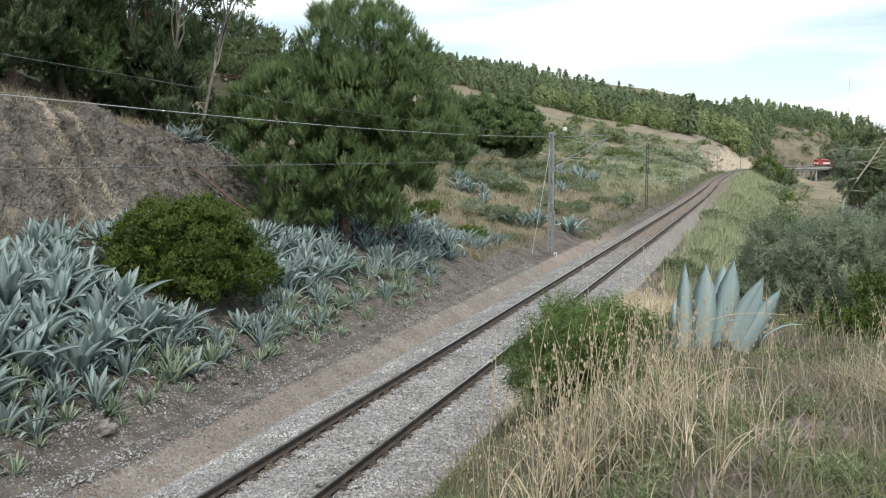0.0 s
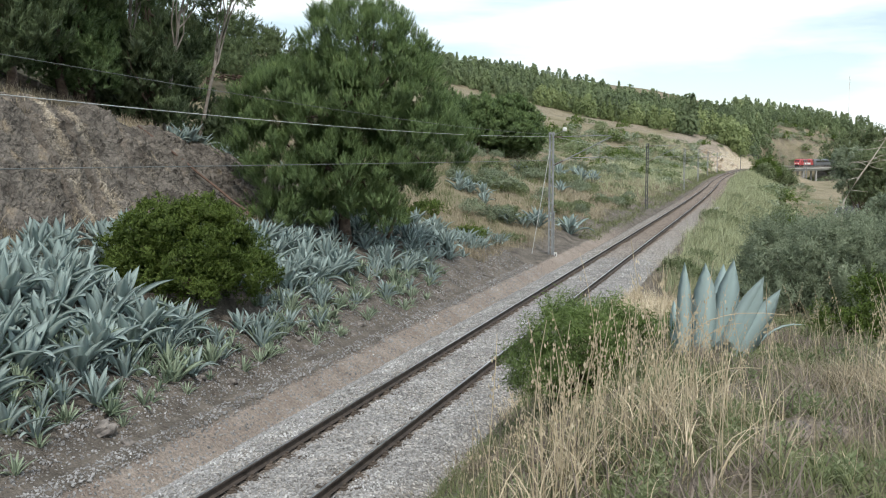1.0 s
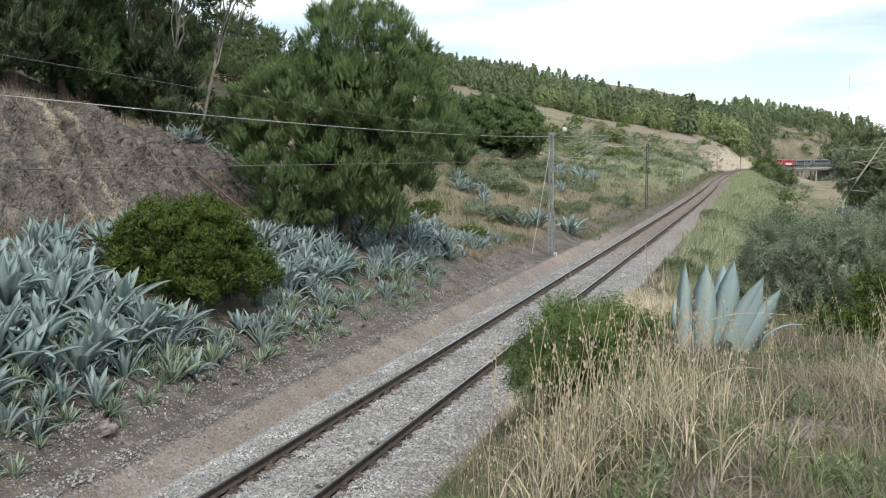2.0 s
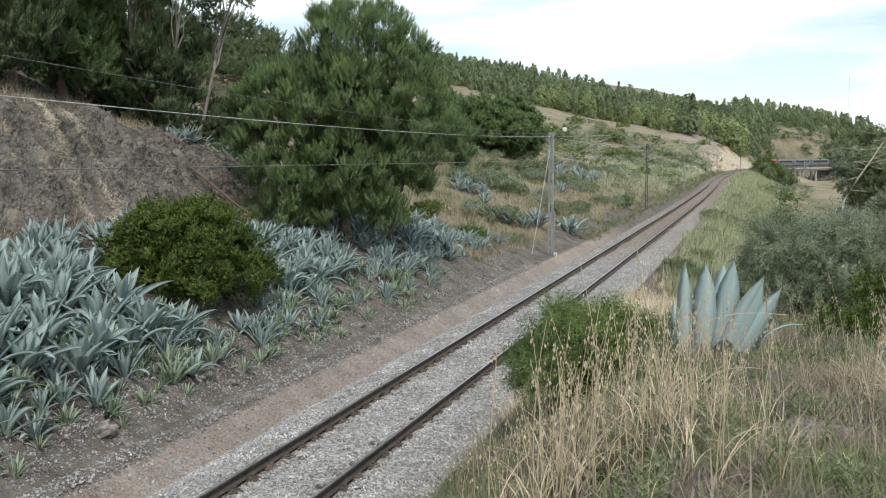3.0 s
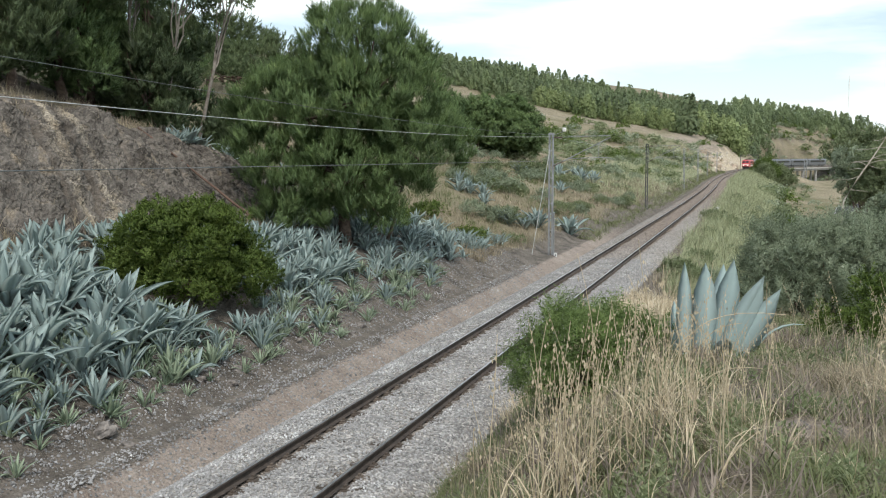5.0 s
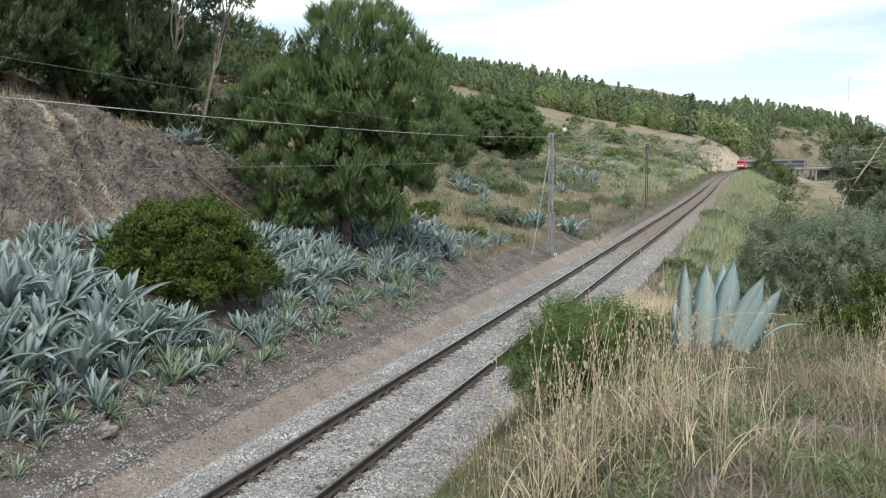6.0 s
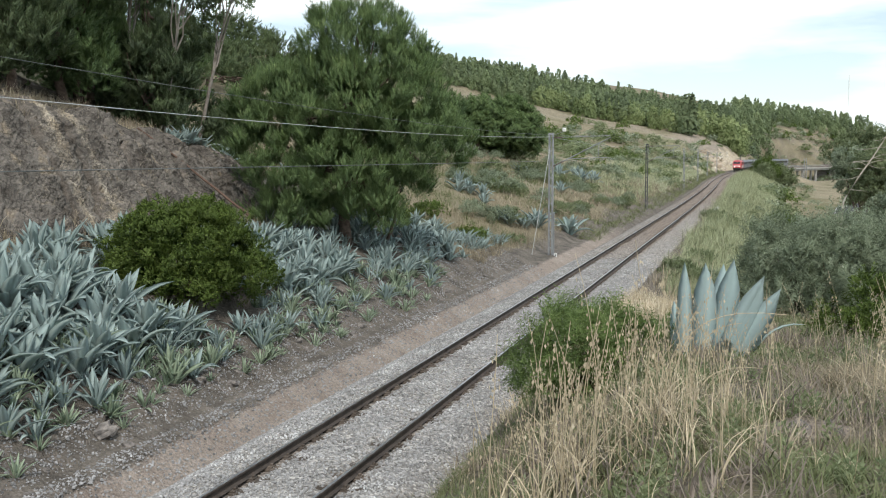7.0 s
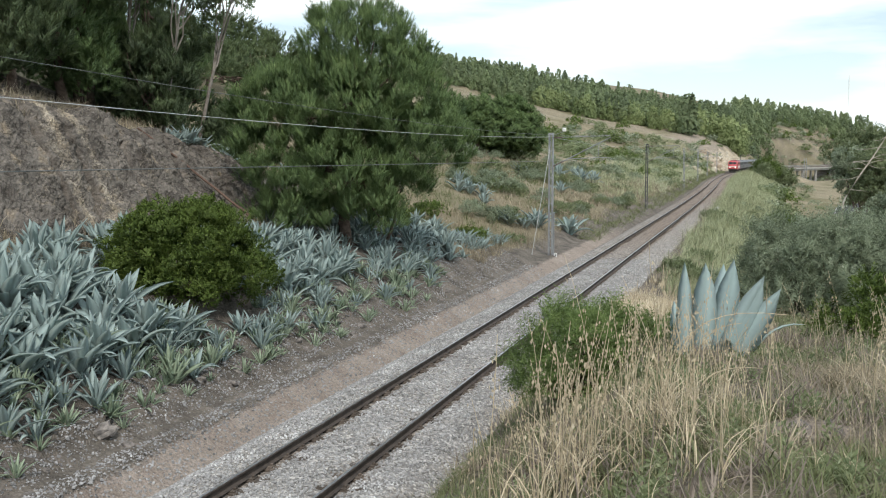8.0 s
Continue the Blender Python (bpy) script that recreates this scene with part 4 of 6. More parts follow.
made = 0
while made < 340:
    y = 66 + 285 * rng.random() ** 0.85
    u = rng.uniform(5, 14 + 0.36 * y)
    if waves(-u, y, 34, 51) + 0.5 * waves(-u, y, 13, 52) < 0.05 + rng.normal() * 0.25:
        continue
    shrub(float(np.interp(y, LINE_Y, LINE_X)) - u, y, rng.uniform(0.35, 0.8) * (1 + y / 190), int(rng.choice([0, 1, 1, 3, 3, 2])), rng.uniform(0.7, 1.1))
    made += 1
for x, y, s, k in [(-9.3, 47.5, 0.7, 2), (-6.2, 45.6, 0.55, 2), (-9.0, 41.5, 0.7, 2), (-5.4, 51, 0.45, 0), (-6.4, 68, 0.7, 0), (-5.2, 72, 0.6, 1), (-12.5, 72, 0.8, 2), (-9.8, 70, 0.6, 0), (-15, 80, 0.8, 3), (-9.2, 78, 0.7, 1)]:
    shrub(x, y, s, k)
for k in range(46):
    y = 45 + 260 * rng.random() ** 1.4
    d = rng.uniform(9.0, 12.5) + 0.01 * y
    shrub(float(np.interp(y, LINE_Y, LINE_X)) + d, y, rng.uniform(0.8, 1.3) * (1 + y / 260), int(rng.integers(0, 4)), 1.0)
for k in range(420):
    y = rng.uniform(530, 605)
    shrub(rng.uniform(-6, 80), y, 0.5 + 2.3 * rng.random() ** 2, int(rng.choice([0, 1, 1, 2, 3])), rng.uniform(0.8, 1.2))
for k in range(90):
    y = rng.uniform(270, 480)
    shrub(float(np.interp(y, LINE_Y, LINE_X)) - rng.uniform(9, 60), y, rng.uniform(0.9, 2.6), int(rng.choice([0, 1, 1, 2, 3])), rng.uniform(0.8, 1.2))
for k in range(80):
    y = rng.uniform(440, 530)
    shrub(float(np.interp(y, LINE_Y, LINE_X)) - rng.uniform(6, 30), y, 0.6 + 1.8 * rng.random() ** 2, int(rng.choice([0, 1, 2, 3])), 1.0)
for k in range(26):
    y = rng.uniform(200, 470)
    shrub(float(np.interp(y, LINE_Y, LINE_X)) + rng.uniform(13, 26), y, rng.uniform(0.6, 1.6), int(rng.choice([0, 1, 3])), 0.9)
for k in range(60):
    y = rng.uniform(50, 130)
    shrub(-rng.uniform(5.0, 9 + 0.16 * y), y, rng.uniform(0.4, 0.85), int(rng.choice([0, 1, 1, 3])), rng.uniform(0.7, 1.0))
for k in range(85):
    y = rng.uniform(236, 330)
    shrub(-rng.uniform(18, 66) * y / 306, y, rng.uniform(1.3, 2.6), int(rng.choice([0, 1, 2, 2, 3])), rng.uniform(0.8, 1.1))
for k, (x, y, s) in enumerate([(9.5, 372, 5.2), (13.5, 380, 4.6), (17, 400, 4.6), (8.8, 366, 3.8), (15.5, 410, 4.0)]):
    bush("thicket", x, y, [((0, 0, 0.75), (0.95, 0.95, 0.7)), ((0.5, 0.1, 0.5), (0.7, 0.7, 0.5)), ((-0.5, -0.2, 0.55), (0.65, 0.7, 0.5)), ((0.1, -0.3, 1.2), (0.55, 0.55, 0.45))],
         SPRIG_COARSE, LENTISK if s > 5 else SCRUB, "dense dark green thicket beside the far bend", 0.9, 0.8, 9, 150 + k, (1.6, 2.6), 8, knob=1.4, per=0.5, grow=s * 0.9, low=-0.9)

for k in range(45):
    y = 46 + 100 * rng.random()
    shrub(3.6 + rng.random() * np.interp(y, [46, 146], [4, 7]), y, rng.uniform(0.35, 0.75), int(rng.choice([0, 3, 0, 1])), 1.2)
for k in range(4):
    m = np.array(FAR_SCRUB[k])
    v, f = scatter(scrub_arrays[k][0], scrub_arrays[k][1], m[:, :3, :3], m[:, :3, 3])
    o = scatter(scrub_arrays[k][2], scrub_arrays[k][1], m[:, :3, :3], m[:, :3, 3] * 0)[0]
    tagged(new("far_scrub", face_out(mesh_of("far_scrub", v, f, SCRUB_STUFF[k], True), o)), "scattered scrub on the far slopes", "scrub", kind="stuff")

# trees in the valley beside the road
for k, (x, y, h, w, lo) in enumerate([(18.8, 96, 13.2, 3.0, 0.62), (17.4, 101, 13.0, 2.8, 0.66), (20.5, 104, 14, 3.6, 0.4), (24, 132, 14.5, 4.4, 0.3), (20.8, 122, 13.0, 3.6, 0.5), (19.4, 88, 11.5, 3.0, 0.3),
                                          (29.5, 168, 15, 5.0, 0.3), (32, 190, 15, 5.0, 0.3)]):
    r = np.random.default_rng(140 + k)
    lobes = [((r.uniform(-1, 1) * w * 0.6, r.uniform(-1, 1) * w * 0.6, h * r.uniform(lo, 0.9)), (w * 0.5, w * 0.5, h * 0.09)) for _ in range(11)]
    tree("pine_tree", (x, y, gz(x, y) - 0.2), [(0, 0, 0), (0.2, 0, h * 0.4), (0.1, 0, h * 0.8)], 0.2, lobes,
         crown_mesh("crown", lobes, SPRIG_COARSE, OLIVE if k % 2 else SCRUB, 1.6, 0.5, 20, (0.8, 1.3), 140 + k, low=-0.5, up=0.9), "grey-green pine in the valley below the track", limbs=8, seed=140 + k)

broad = [((-0.6, 0, 12.9), (2.3, 2.2, 1.6)), ((1.6, 0.5, 13.6), (2.6, 2.4, 1.7)), ((3.6, 0, 12.6), (2.4, 2.3, 2.0)), ((0.9, -0.6, 11.4), (2.0, 2.0, 1.3)), ((2.8, -0.4, 10.2), (2.2, 2.0, 1.6)), ((4.4, 0.2, 14.2), (2.0, 2.0, 1.2))]
tree("pine_tree", (16.9, 113.8, gz(16.9, 113.8) - 0.2), [(0, 0, 0), (1.2, 0, 5.0), (1.6, 0.2, 9.0), (1.8, 0.2, 12.0)], 0.24, broad,
     crown_mesh("crown", knobs(broad, 1.6, 0.85, 149) + [(c, tuple(0.7 * q for q in k)) for c, k in broad], SPRIG_COARSE, SCRUB, 1.6, 0.4, 14, (0.8, 1.3), 149, low=-0.7, up=0.8),
     "broad green pine rising out of the valley", limbs=14, seed=149)

# ================= woods on the far hills =================


def wood_tree(seed, n=260):
    """A far tree: trunk omitted, clumps of leaves in a ragged tall crown, one metre high."""
    r = np.random.default_rng(seed)
    z = r.uniform(0.08, 1.0, n)
    a = r.uniform(0, 6.28, n)
    wide = (0.26, 0.4, 0.5, 0.34, 0.22, 0.56)[seed % 6] * np.clip(1.03 - z, 0.02, 1) ** (0.5 if seed % 2 else 0.75) * smooth01(-0.15, 0.3, z) * (0.75 + 0.35 * np.sin(a * 2 + z * 9))
    q = wide * r.uniform(0.72, 1.0, n)
    p = np.stack([np.cos(a) * q, np.sin(a) * q, z], -1)
    o = np.stack([np.cos(a), np.sin(a), 0.3 + (z - 0.5) * 0.9], -1) + r.normal(size=(n, 3)) * 0.3
    v, f = scatter(*FAR_LEAF, turns(o + r.normal(size=(n, 3)) * 0.35, r.uniform(0.05, 0.1, n)), p)
    o = np.repeat(o, 4, 0)
    return v, wound_out(v, f, o), o


def wood(name, count, az, near, deep, tall, material, label, seed):
    """Trees on the hills in a fan of bearings (degrees clockwise from the track) and distances."""
    r = np.random.default_rng(seed)
    b = np.radians(r.uniform(az[0], az[1], count))
    dist = np.interp(np.degrees(b), [az[0], az[1]], near) + deep * r.random(count) ** 1.2
    x, y = 7.5 + np.sin(b) * dist, np.cos(b) * dist
    ok = np.abs(x - np.interp(y, LINE_Y, LINE_X)) > 9
    x, y = x[ok], y[ok]
    z = height(x, y)
    s = tall[0] + (tall[1] - tall[0]) * r.random(len(x)) ** 1.5
    kinds = [wood_tree(seed * 6 + k) for k in range(6)]
    pieces, outs = [], []
    for k in range(6):
        m = np.arange(len(x)) % 6 == k
        rot = turns(np.tile([[0, 0, 1.0]], (m.sum(), 1)), s[m])
        pieces.append(scatter(kinds[k][0], kinds[k][1], rot, np.stack([x[m], y[m], z[m] - 0.3], -1)))
        outs.append(scatter(kinds[k][2], kinds[k][1], rot, np.zeros((m.sum(), 3)))[0])
    v, f = joined(pieces)
    return tagged(new(name, face_out(mesh_of(name, v, f, material, True), np.concatenate(outs))), label, "woods", kind="stuff")


# leaf tones lifted past natural foliage: distance haze put into the colour
WOOD_DARK = foliage("far_wood_leaf", (0.13, 0.17, 0.1), (0.27, 0.335, 0.17), (0.38, 0.43, 0.23), patch=0.06, own=0.1)
WOOD_LIGHT = foliage("far_young_leaf", (0.18, 0.235, 0.1), (0.35, 0.41, 0.19), (0.45, 0.48, 0.25), patch=0.06, own=0.1)
wood("far_woods", 950, (-21, -6), (456, 440), 140, (4.5, 11.5), WOOD_DARK, "dark wood of pines along the ridge", 201)
wood("far_woods", 480, (-9, 0.5), (455, 545), 110, (4.5, 9.5), WOOD_DARK, "dark wood behind the bend of the track", 202)
wood("far_woods", 500, (-1.5, 9), (598, 608), 90, (5, 11), WOOD_DARK, "row of dark trees on the far ridge", 203)
wood("far_woods", 200, (-4.4, 0.2), (470, 490), 50, (6, 11), WOOD_DARK, "wood above the rock cutting", 205)
wood("far_woods", 90, (-0.9, 3.2), (560, 590), 50, (4, 9), WOOD_DARK, "scattered trees on the far slope", 206)
wood("far_woods", 75, (-1.6, 0.9), (462, 505), 45, (4, 9), WOOD_DARK, "dark trees above the bend", 207)
wood("far_woods", 5, (-4.7, -3.7), (424, 426), 10, (14, 19), WOOD_DARK, "tall dark trees at the corner of the wood", 208)
wood("young_trees", 70, (-3.5, -0.7), (442, 462), 30, (7, 12), WOOD_LIGHT, "light green young trees above the cutting", 209)
wood("young_trees", 170, (-13, -4.6), (446, 430), 26, (5, 10), WOOD_LIGHT, "light green young trees at the foot of the wood", 204)

# ================= reeds and grass =================


def blade(seg, length, width, bend):
    """A tapering blade that bends over, in seg quads."""
    t = np.linspace(0, 1, seg + 1)
    x = bend * t ** 2 * length
    z = length * (t - 0.25 * abs(bend) * t ** 2)
    w = width * (1 - t) ** 0.7 * 0.5 + 0.0008
    v = np.concatenate([np.stack([x, -w, z], -1), np.stack([x, w, z], -1)])
    i = np.arange(seg)
    f = np.stack([i, i + 1, i + 1 + seg + 1, i + seg + 1], -1)
    return v, f


def tufts_of(n_blades, length, width, spread, lean, seed, seg=3):
    r = np.random.default_rng(seed)
    pieces = []
    for k in range(n_blades):
        v, f = blade(seg, length * r.uniform(0.55, 1.15), width * r.uniform(0.7, 1.3), r.uniform(0.1, 0.7))
        a = r.uniform(0, 6.28)
        tilt = r.uniform(0, lean)
        rot = np.array(Euler((0, tilt, a)).to_matrix())
        pieces.append((v @ rot.T + np.array([r.normal() * spread, r.normal() * spread, 0]), f))
    return joined(pieces)


def field(name, templates, x, y, scale, material, label, category="grass", soft=False):
    clear = np.hypot((x - 8.02) / 0.55, (y - 8.95) / 0.5) > 1
    x, y, scale = x[clear], y[clear], scale[clear]
    z = height(x, y) - 0.03
    pieces = []
    for k, (tv, tf) in enumerate(templates):
        m = np.arange(len(x)) % len(templates) == k
        pieces.append(scatter(tv, tf, turns(np.tile([[0, 0, 1.0]], (m.sum(), 1)) + rng.normal(size=(m.sum(), 3)) * 0.1, scale[m]), np.stack([x[m], y[m], z[m]], -1)))
    v, f = joined(pieces)
    if soft:
        o = np.repeat(rng.normal(size=(len(f), 3)) * 0.45 + [0, -0.35, 0.8], len(v) // len(f) + 1, 0)[:len(v)]
        f = wound_out(v, f, o)
        return tagged(new(name, face_out(mesh_of(name, v, f, material, True), o)), label, category, kind="stuff")
    return tagged(new(name, mesh_of(name, v, f, material)), label, category, kind="stuff")


def bank_points(n, y0, y1, power=1.0, left=2.15, right=0.0):
    y = y0 + (y1 - y0) * rng.random(n) ** power
    x = left + rng.random(n) * (8.6 + 0.16 * y - left + right)
    return x, y


# the bank under the camera
green_t = [tufts_of(10, 0.26, 0.01, 0.06, 0.8, 300 + k) for k in range(4)]
x, y = bank_points(8200, 3.2, 27, 1.2)
keep = waves(x, y, 3.5, 61) > -0.45
field("green_grass", green_t, x[keep], y[keep], rng.uniform(0.6, 1.3, keep.sum()), GREEN_GRASS, "tufts of rough green grass on the bank")
dry_t = [tufts_of(9, 0.4, 0.006, 0.07, 0.6, 310 + k) for k in range(4)]
x, y = bank_points(5000, 3.2, 27, 1.2, 2.5)
keep = waves(x, y, 3.2, 62) > 0.2
field("dry_grass", dry_t, x[keep], y[keep], rng.uniform(0.6, 1.35, keep.sum()), DRY_GRASS, "tan dry grass on the bank")
weed_t = [tufts_of(12, 0.4, 0.014, 0.12, 0.9, 320 + k) for k in range(3)]
x, y = bank_points(2400, 4, 20, 1.0, 3.0)
keep = waves(x, y, 2.4, 63) > 0.1
field("withered_weeds", weed_t, x[keep], y[keep], rng.uniform(0.6, 1.2, keep.sum()), MAUVE_GRASS, "brown withered weeds between the grasses")


def seed_stalk(seed, h=1.15):
    """A tall dry oat stalk with hanging seed husks."""
    r = np.random.default_rng(seed)
    pieces = []
    t = np.linspace(0, 1, 8)
    b = r.uniform(0.05, 0.3)
    pts = np.stack([b * t ** 2.2 * h, 0.02 * np.sin(t * 5), h * (t - 0.1 * b * t ** 2)], -1)
    pieces.append(tube(pts, np.linspace(0.0042, 0.0018, 8), 4))
    for k in range(15):
        q = r.uniform(0.62, 1.0)
        p = np.array([np.interp(q, t, pts[:, i]) for i in range(3)])
        a = r.uniform(0, 6.28)
        l = 0.05 * (1.1 - q) + 0.02
        o = p + np.array([math.cos(a) * l, math.sin(a) * l, -0.01])
        w = r.uniform(0.005, 0.009)
        n = r.uniform(0.02, 0.038)
        s = np.array([-math.sin(a), math.cos(a), 0]) * w
        v = np.array([o, o + s - [0, 0, n * 0.5], o - [0, 0, n], o - s - [0, 0, n * 0.5]])
        pieces.append((v, np.array([[0, 1, 2, 3]])))
    for k in range(3):
        v, f = blade(4, r.uniform(0.25, 0.5), 0.008, r.uniform(0.4, 1.0))
        a = r.uniform(0, 6.28)
        rot = np.array(Euler((0, r.uniform(0.1, 0.5), a)).to_matrix())
        pieces.append((v @ rot.T + [0, 0, r.uniform(0.0, 0.35)], f))
    return pieces


stalk_pieces = [seed_stalk(330 + k, 0.95 + 0.07 * k) for k in range(6)]
stalk_t = [joined(p) for p in stalk_pieces]
x, y = bank_points(330, 5.0, 21, 1.0, 4.0)
keep = (waves(x, y, 2.6, 64) > -0.1) & (np.hypot(x - 6.9, y - 13.8) > 0.9)
field("oat_stalks", stalk_t, x[keep], y[keep], rng.uniform(0.55, 0.95, keep.sum()), STRAW, "tall dry wild oat stalks with hanging husks", "stalks")
SWAYING = []
stalk_meshes = [(mesh_of("stem", *joined(p[:1]), STRAW, True), mesh_of("seed_head", *joined(p[1:16]), STRAW), mesh_of("blades", *joined(p[16:]), STRAW)) for p in stalk_pieces]
for n, cx, cy, wx, wy, lo, hi in ((72, 5.95, 8.6, 0.36, 0.7, 1.05, 1.6), (75, 6.8, 8.7, 0.4, 1.0, 0.8, 1.2), (45, 8.95, 10.4, 0.2, 1.0, 0.8, 1.25)):
    for k in range(n):
        x, y, q = rng.normal(cx, wx), rng.normal(cy, wy), rng.uniform(lo, hi)
        ob = new("oat_stalk")
        for me in stalk_meshes[int(rng.integers(6))]:
            kind = me.name.split(".")[0]
            tagged(part_mesh(kind, me, ob), kind="" if kind == "stem" else "stuff")
        ob.matrix_basis = pose(x, y, gz(x, y) - 0.03, rng.uniform(-7, 7), rng.uniform(-7, 7), rng.uniform(0, 360)) @ Matrix.Diagonal((q, q, q, 1))
        tagged(ob, "tall pale dry wild oat stalk with hanging husks", "stalk", "wild oats on the bank")
        if k % 4 == 0:
            SWAYING.append(ob)

x, y = rng.normal(8.8, 0.3, 320), rng.normal(11.6, 0.8, 320)
field("dry_grass", dry_t, x, y, rng.uniform(0.8, 1.3, 320), DRY_GRASS, "reddish dry grass at the edge of the bank")

# a few thick bent stalks
for k, (x, y, h, b) in enumerate([(6.75, 9.3, 1.15, 0.9), (6.7, 9.0, 1.05, 0.2), (6.9, 9.6, 0.95, 0.5), (5.9, 8.6, 1.0, 0.25), (7.0, 8.2, 0.7, 0.8), (6.3, 9.9, 1.2, 0.15)]):
    t = np.linspace(0, 1, 14)
    pts = np.stack([x + h * b * t ** 3, y + 0 * t, gz(x, y) - 0.03 + h * (np.sin(np.minimum(t * (1.15 + b * 0.6), 1.9)) / 1.0)], -1)
    v, f = tube(pts, np.linspace(0.009, 0.003, 14), 5)
    tagged(new("bent_stalk", mesh_of("bent_stalk", v, f, STRAW, True)), "thick straw-coloured stalk bending over in dry grass", "stalk", "bent stalks on the bank")

# low leafy herbs between the grasses
herb_t = [leaf_sprig(10, 360 + k, 0.05, 0.02, 0.16) for k in range(3)]
x, y = bank_points(10000, 6.5, 22, 1.1, 2.45)
keep = waves(x, y, 2.2, 67) > 0.0
field("low_herbs", herb_t, x[keep], y[keep], rng.uniform(0.7, 1.6, keep.sum()), SCRUB, "low green herbs between the grasses", "herbs")

# pale dry grass along the ballast towards the reeds
x, y = rng.uniform(2.2, 6.0, 2600), 19 + 22 * rng.random(2600)
field("dry_grass", dry_t, x, y, rng.uniform(0.8, 1.7, 2600), STRAW, "pale dry grass beside the ballast")

# reeds on the downhill shoulder
reed_t = [tufts_of(15, 1.2, 0.03, 0.2, 0.8, 340 + k, 3) for k in range(4)]
y = 43 + 320 * rng.random(8200) ** 1.6
d = np.interp(y, [43, 60], [3.6, 2.8]) + rng.random(8200) * np.interp(y, [34, 60, 120, 360], [4.0, 6.2, 8.5, 11])
keep = d > 2.8 + 0.9 * (0.5 + 0.5 * waves(d * 0, y, 11, 66))
x = np.interp(y, LINE_Y, LINE_X) + d
field("reeds", reed_t, x[keep], y[keep], rng.uniform(0.55, 1.25, keep.sum()) * np.interp(y[keep], [43, 52, 70, 360], [0.5, 0.9, 1.15, 1.6]), REED, "yellow-green reeds along the railway embankment", "reeds", soft=True)
y = 30 + 300 * rng.random(1600) ** 1.6
x = np.interp(y, LINE_Y, LINE_X) + 2.6 + rng.random(1600) * 7
field("dry_reeds", reed_t, x, y, rng.uniform(0.4, 0.9, 1600), DRY_GRASS, "dry tan stalks among the reeds", "reeds", soft=True)
y = 100 + 230 * rng.random(1500)
x = np.interp(y, LINE_Y, LINE_X) - 4.5 - rng.random(1500) * np.interp(y, [100, 330], [10, 22])
field("reeds", reed_t, x, y, rng.uniform(0.8, 1.4, 1500) * np.interp(y, [100, 330], [0.9, 1.4]), REED, "green reeds on the uphill side of the track", "reeds", soft=True)

# rank grass close to both shoulders of the track
verge_t = [tufts_of(9, 0.55, 0.03, 0.18, 0.6, 370 + k, 2) for k in range(3)]
for side, material, label in ((-1, GREEN_GRASS, "rank grass beside the track bed"), (1, REED, "green verge beside the track bed")):
    y = 62 + 280 * rng.random(2200) ** 1.3
    x = np.interp(y, LINE_Y, LINE_X) + side * (2.75 + rng.random(2200) * 2.2)
    field("verge_grass", verge_t, x, y, rng.uniform(0.5, 1.0, 2200) * np.interp(y, [62, 340], [0.9, 1.8]), material, label, soft=True)

# dry grass on the slopes and at the foot of the rock
hill_t = [tufts_of(8, 0.6, 0.022, 0.14, 0.5, 350 + k, 2) for k in range(4)]
y = 42 + 110 * rng.random(9000) ** 1.5
u = 4.6 + rng.random(9000) * np.interp(y, [42, 150], [14, 50])
keep = waves(-u, y, 16, 53) < 0.25
field("dry_grass", hill_t, -u[keep], y[keep], rng.uniform(0.6, 1.2, keep.sum()) * np.interp(y[keep], [42, 150], [0.9, 1.7]), DRY_GRASS, "tall dry grass on the open slope")
y = 42 + 110 * rng.random(6500) ** 1.5
u = 4.6 + rng.random(6500) * np.interp(y, [42, 150], [14, 50])
keep = waves(-u, y, 16, 53) > 0.0
field("green_grass", hill_t, -u[keep], y[keep], rng.uniform(0.6, 1.1, keep.sum()) * np.interp(y[keep], [42, 150], [0.9, 1.6]), GREEN_GRASS, "rank green growth on the open slope")
y = rng.uniform(16, 36, 900)
u = rng.normal(10.7, 0.55, 900)
field("dry_grass", hill_t, -u, y, rng.uniform(0.5, 1.1, 900), DRY_GRASS, "dry grass at the foot of the rock cut")
y = rng.uniform(20, 44, 700)
u = rng.normal(15.8, 0.7, 700)
field("dry_grass", hill_t, -u, y, rng.uniform(0.5, 1.1, 700), DRY_GRASS, "dry grass on the edge of the rock cut")
y = rng.uniform(11, 44, 700)
u = rng.uniform(3.7, 6.5, 700)
field("dry_grass", green_t, -u, y, rng.uniform(0.4, 0.9, 700), MAUVE_GRASS, "sparse withered grass on the bare foot of the bank")

# ================= agaves =================


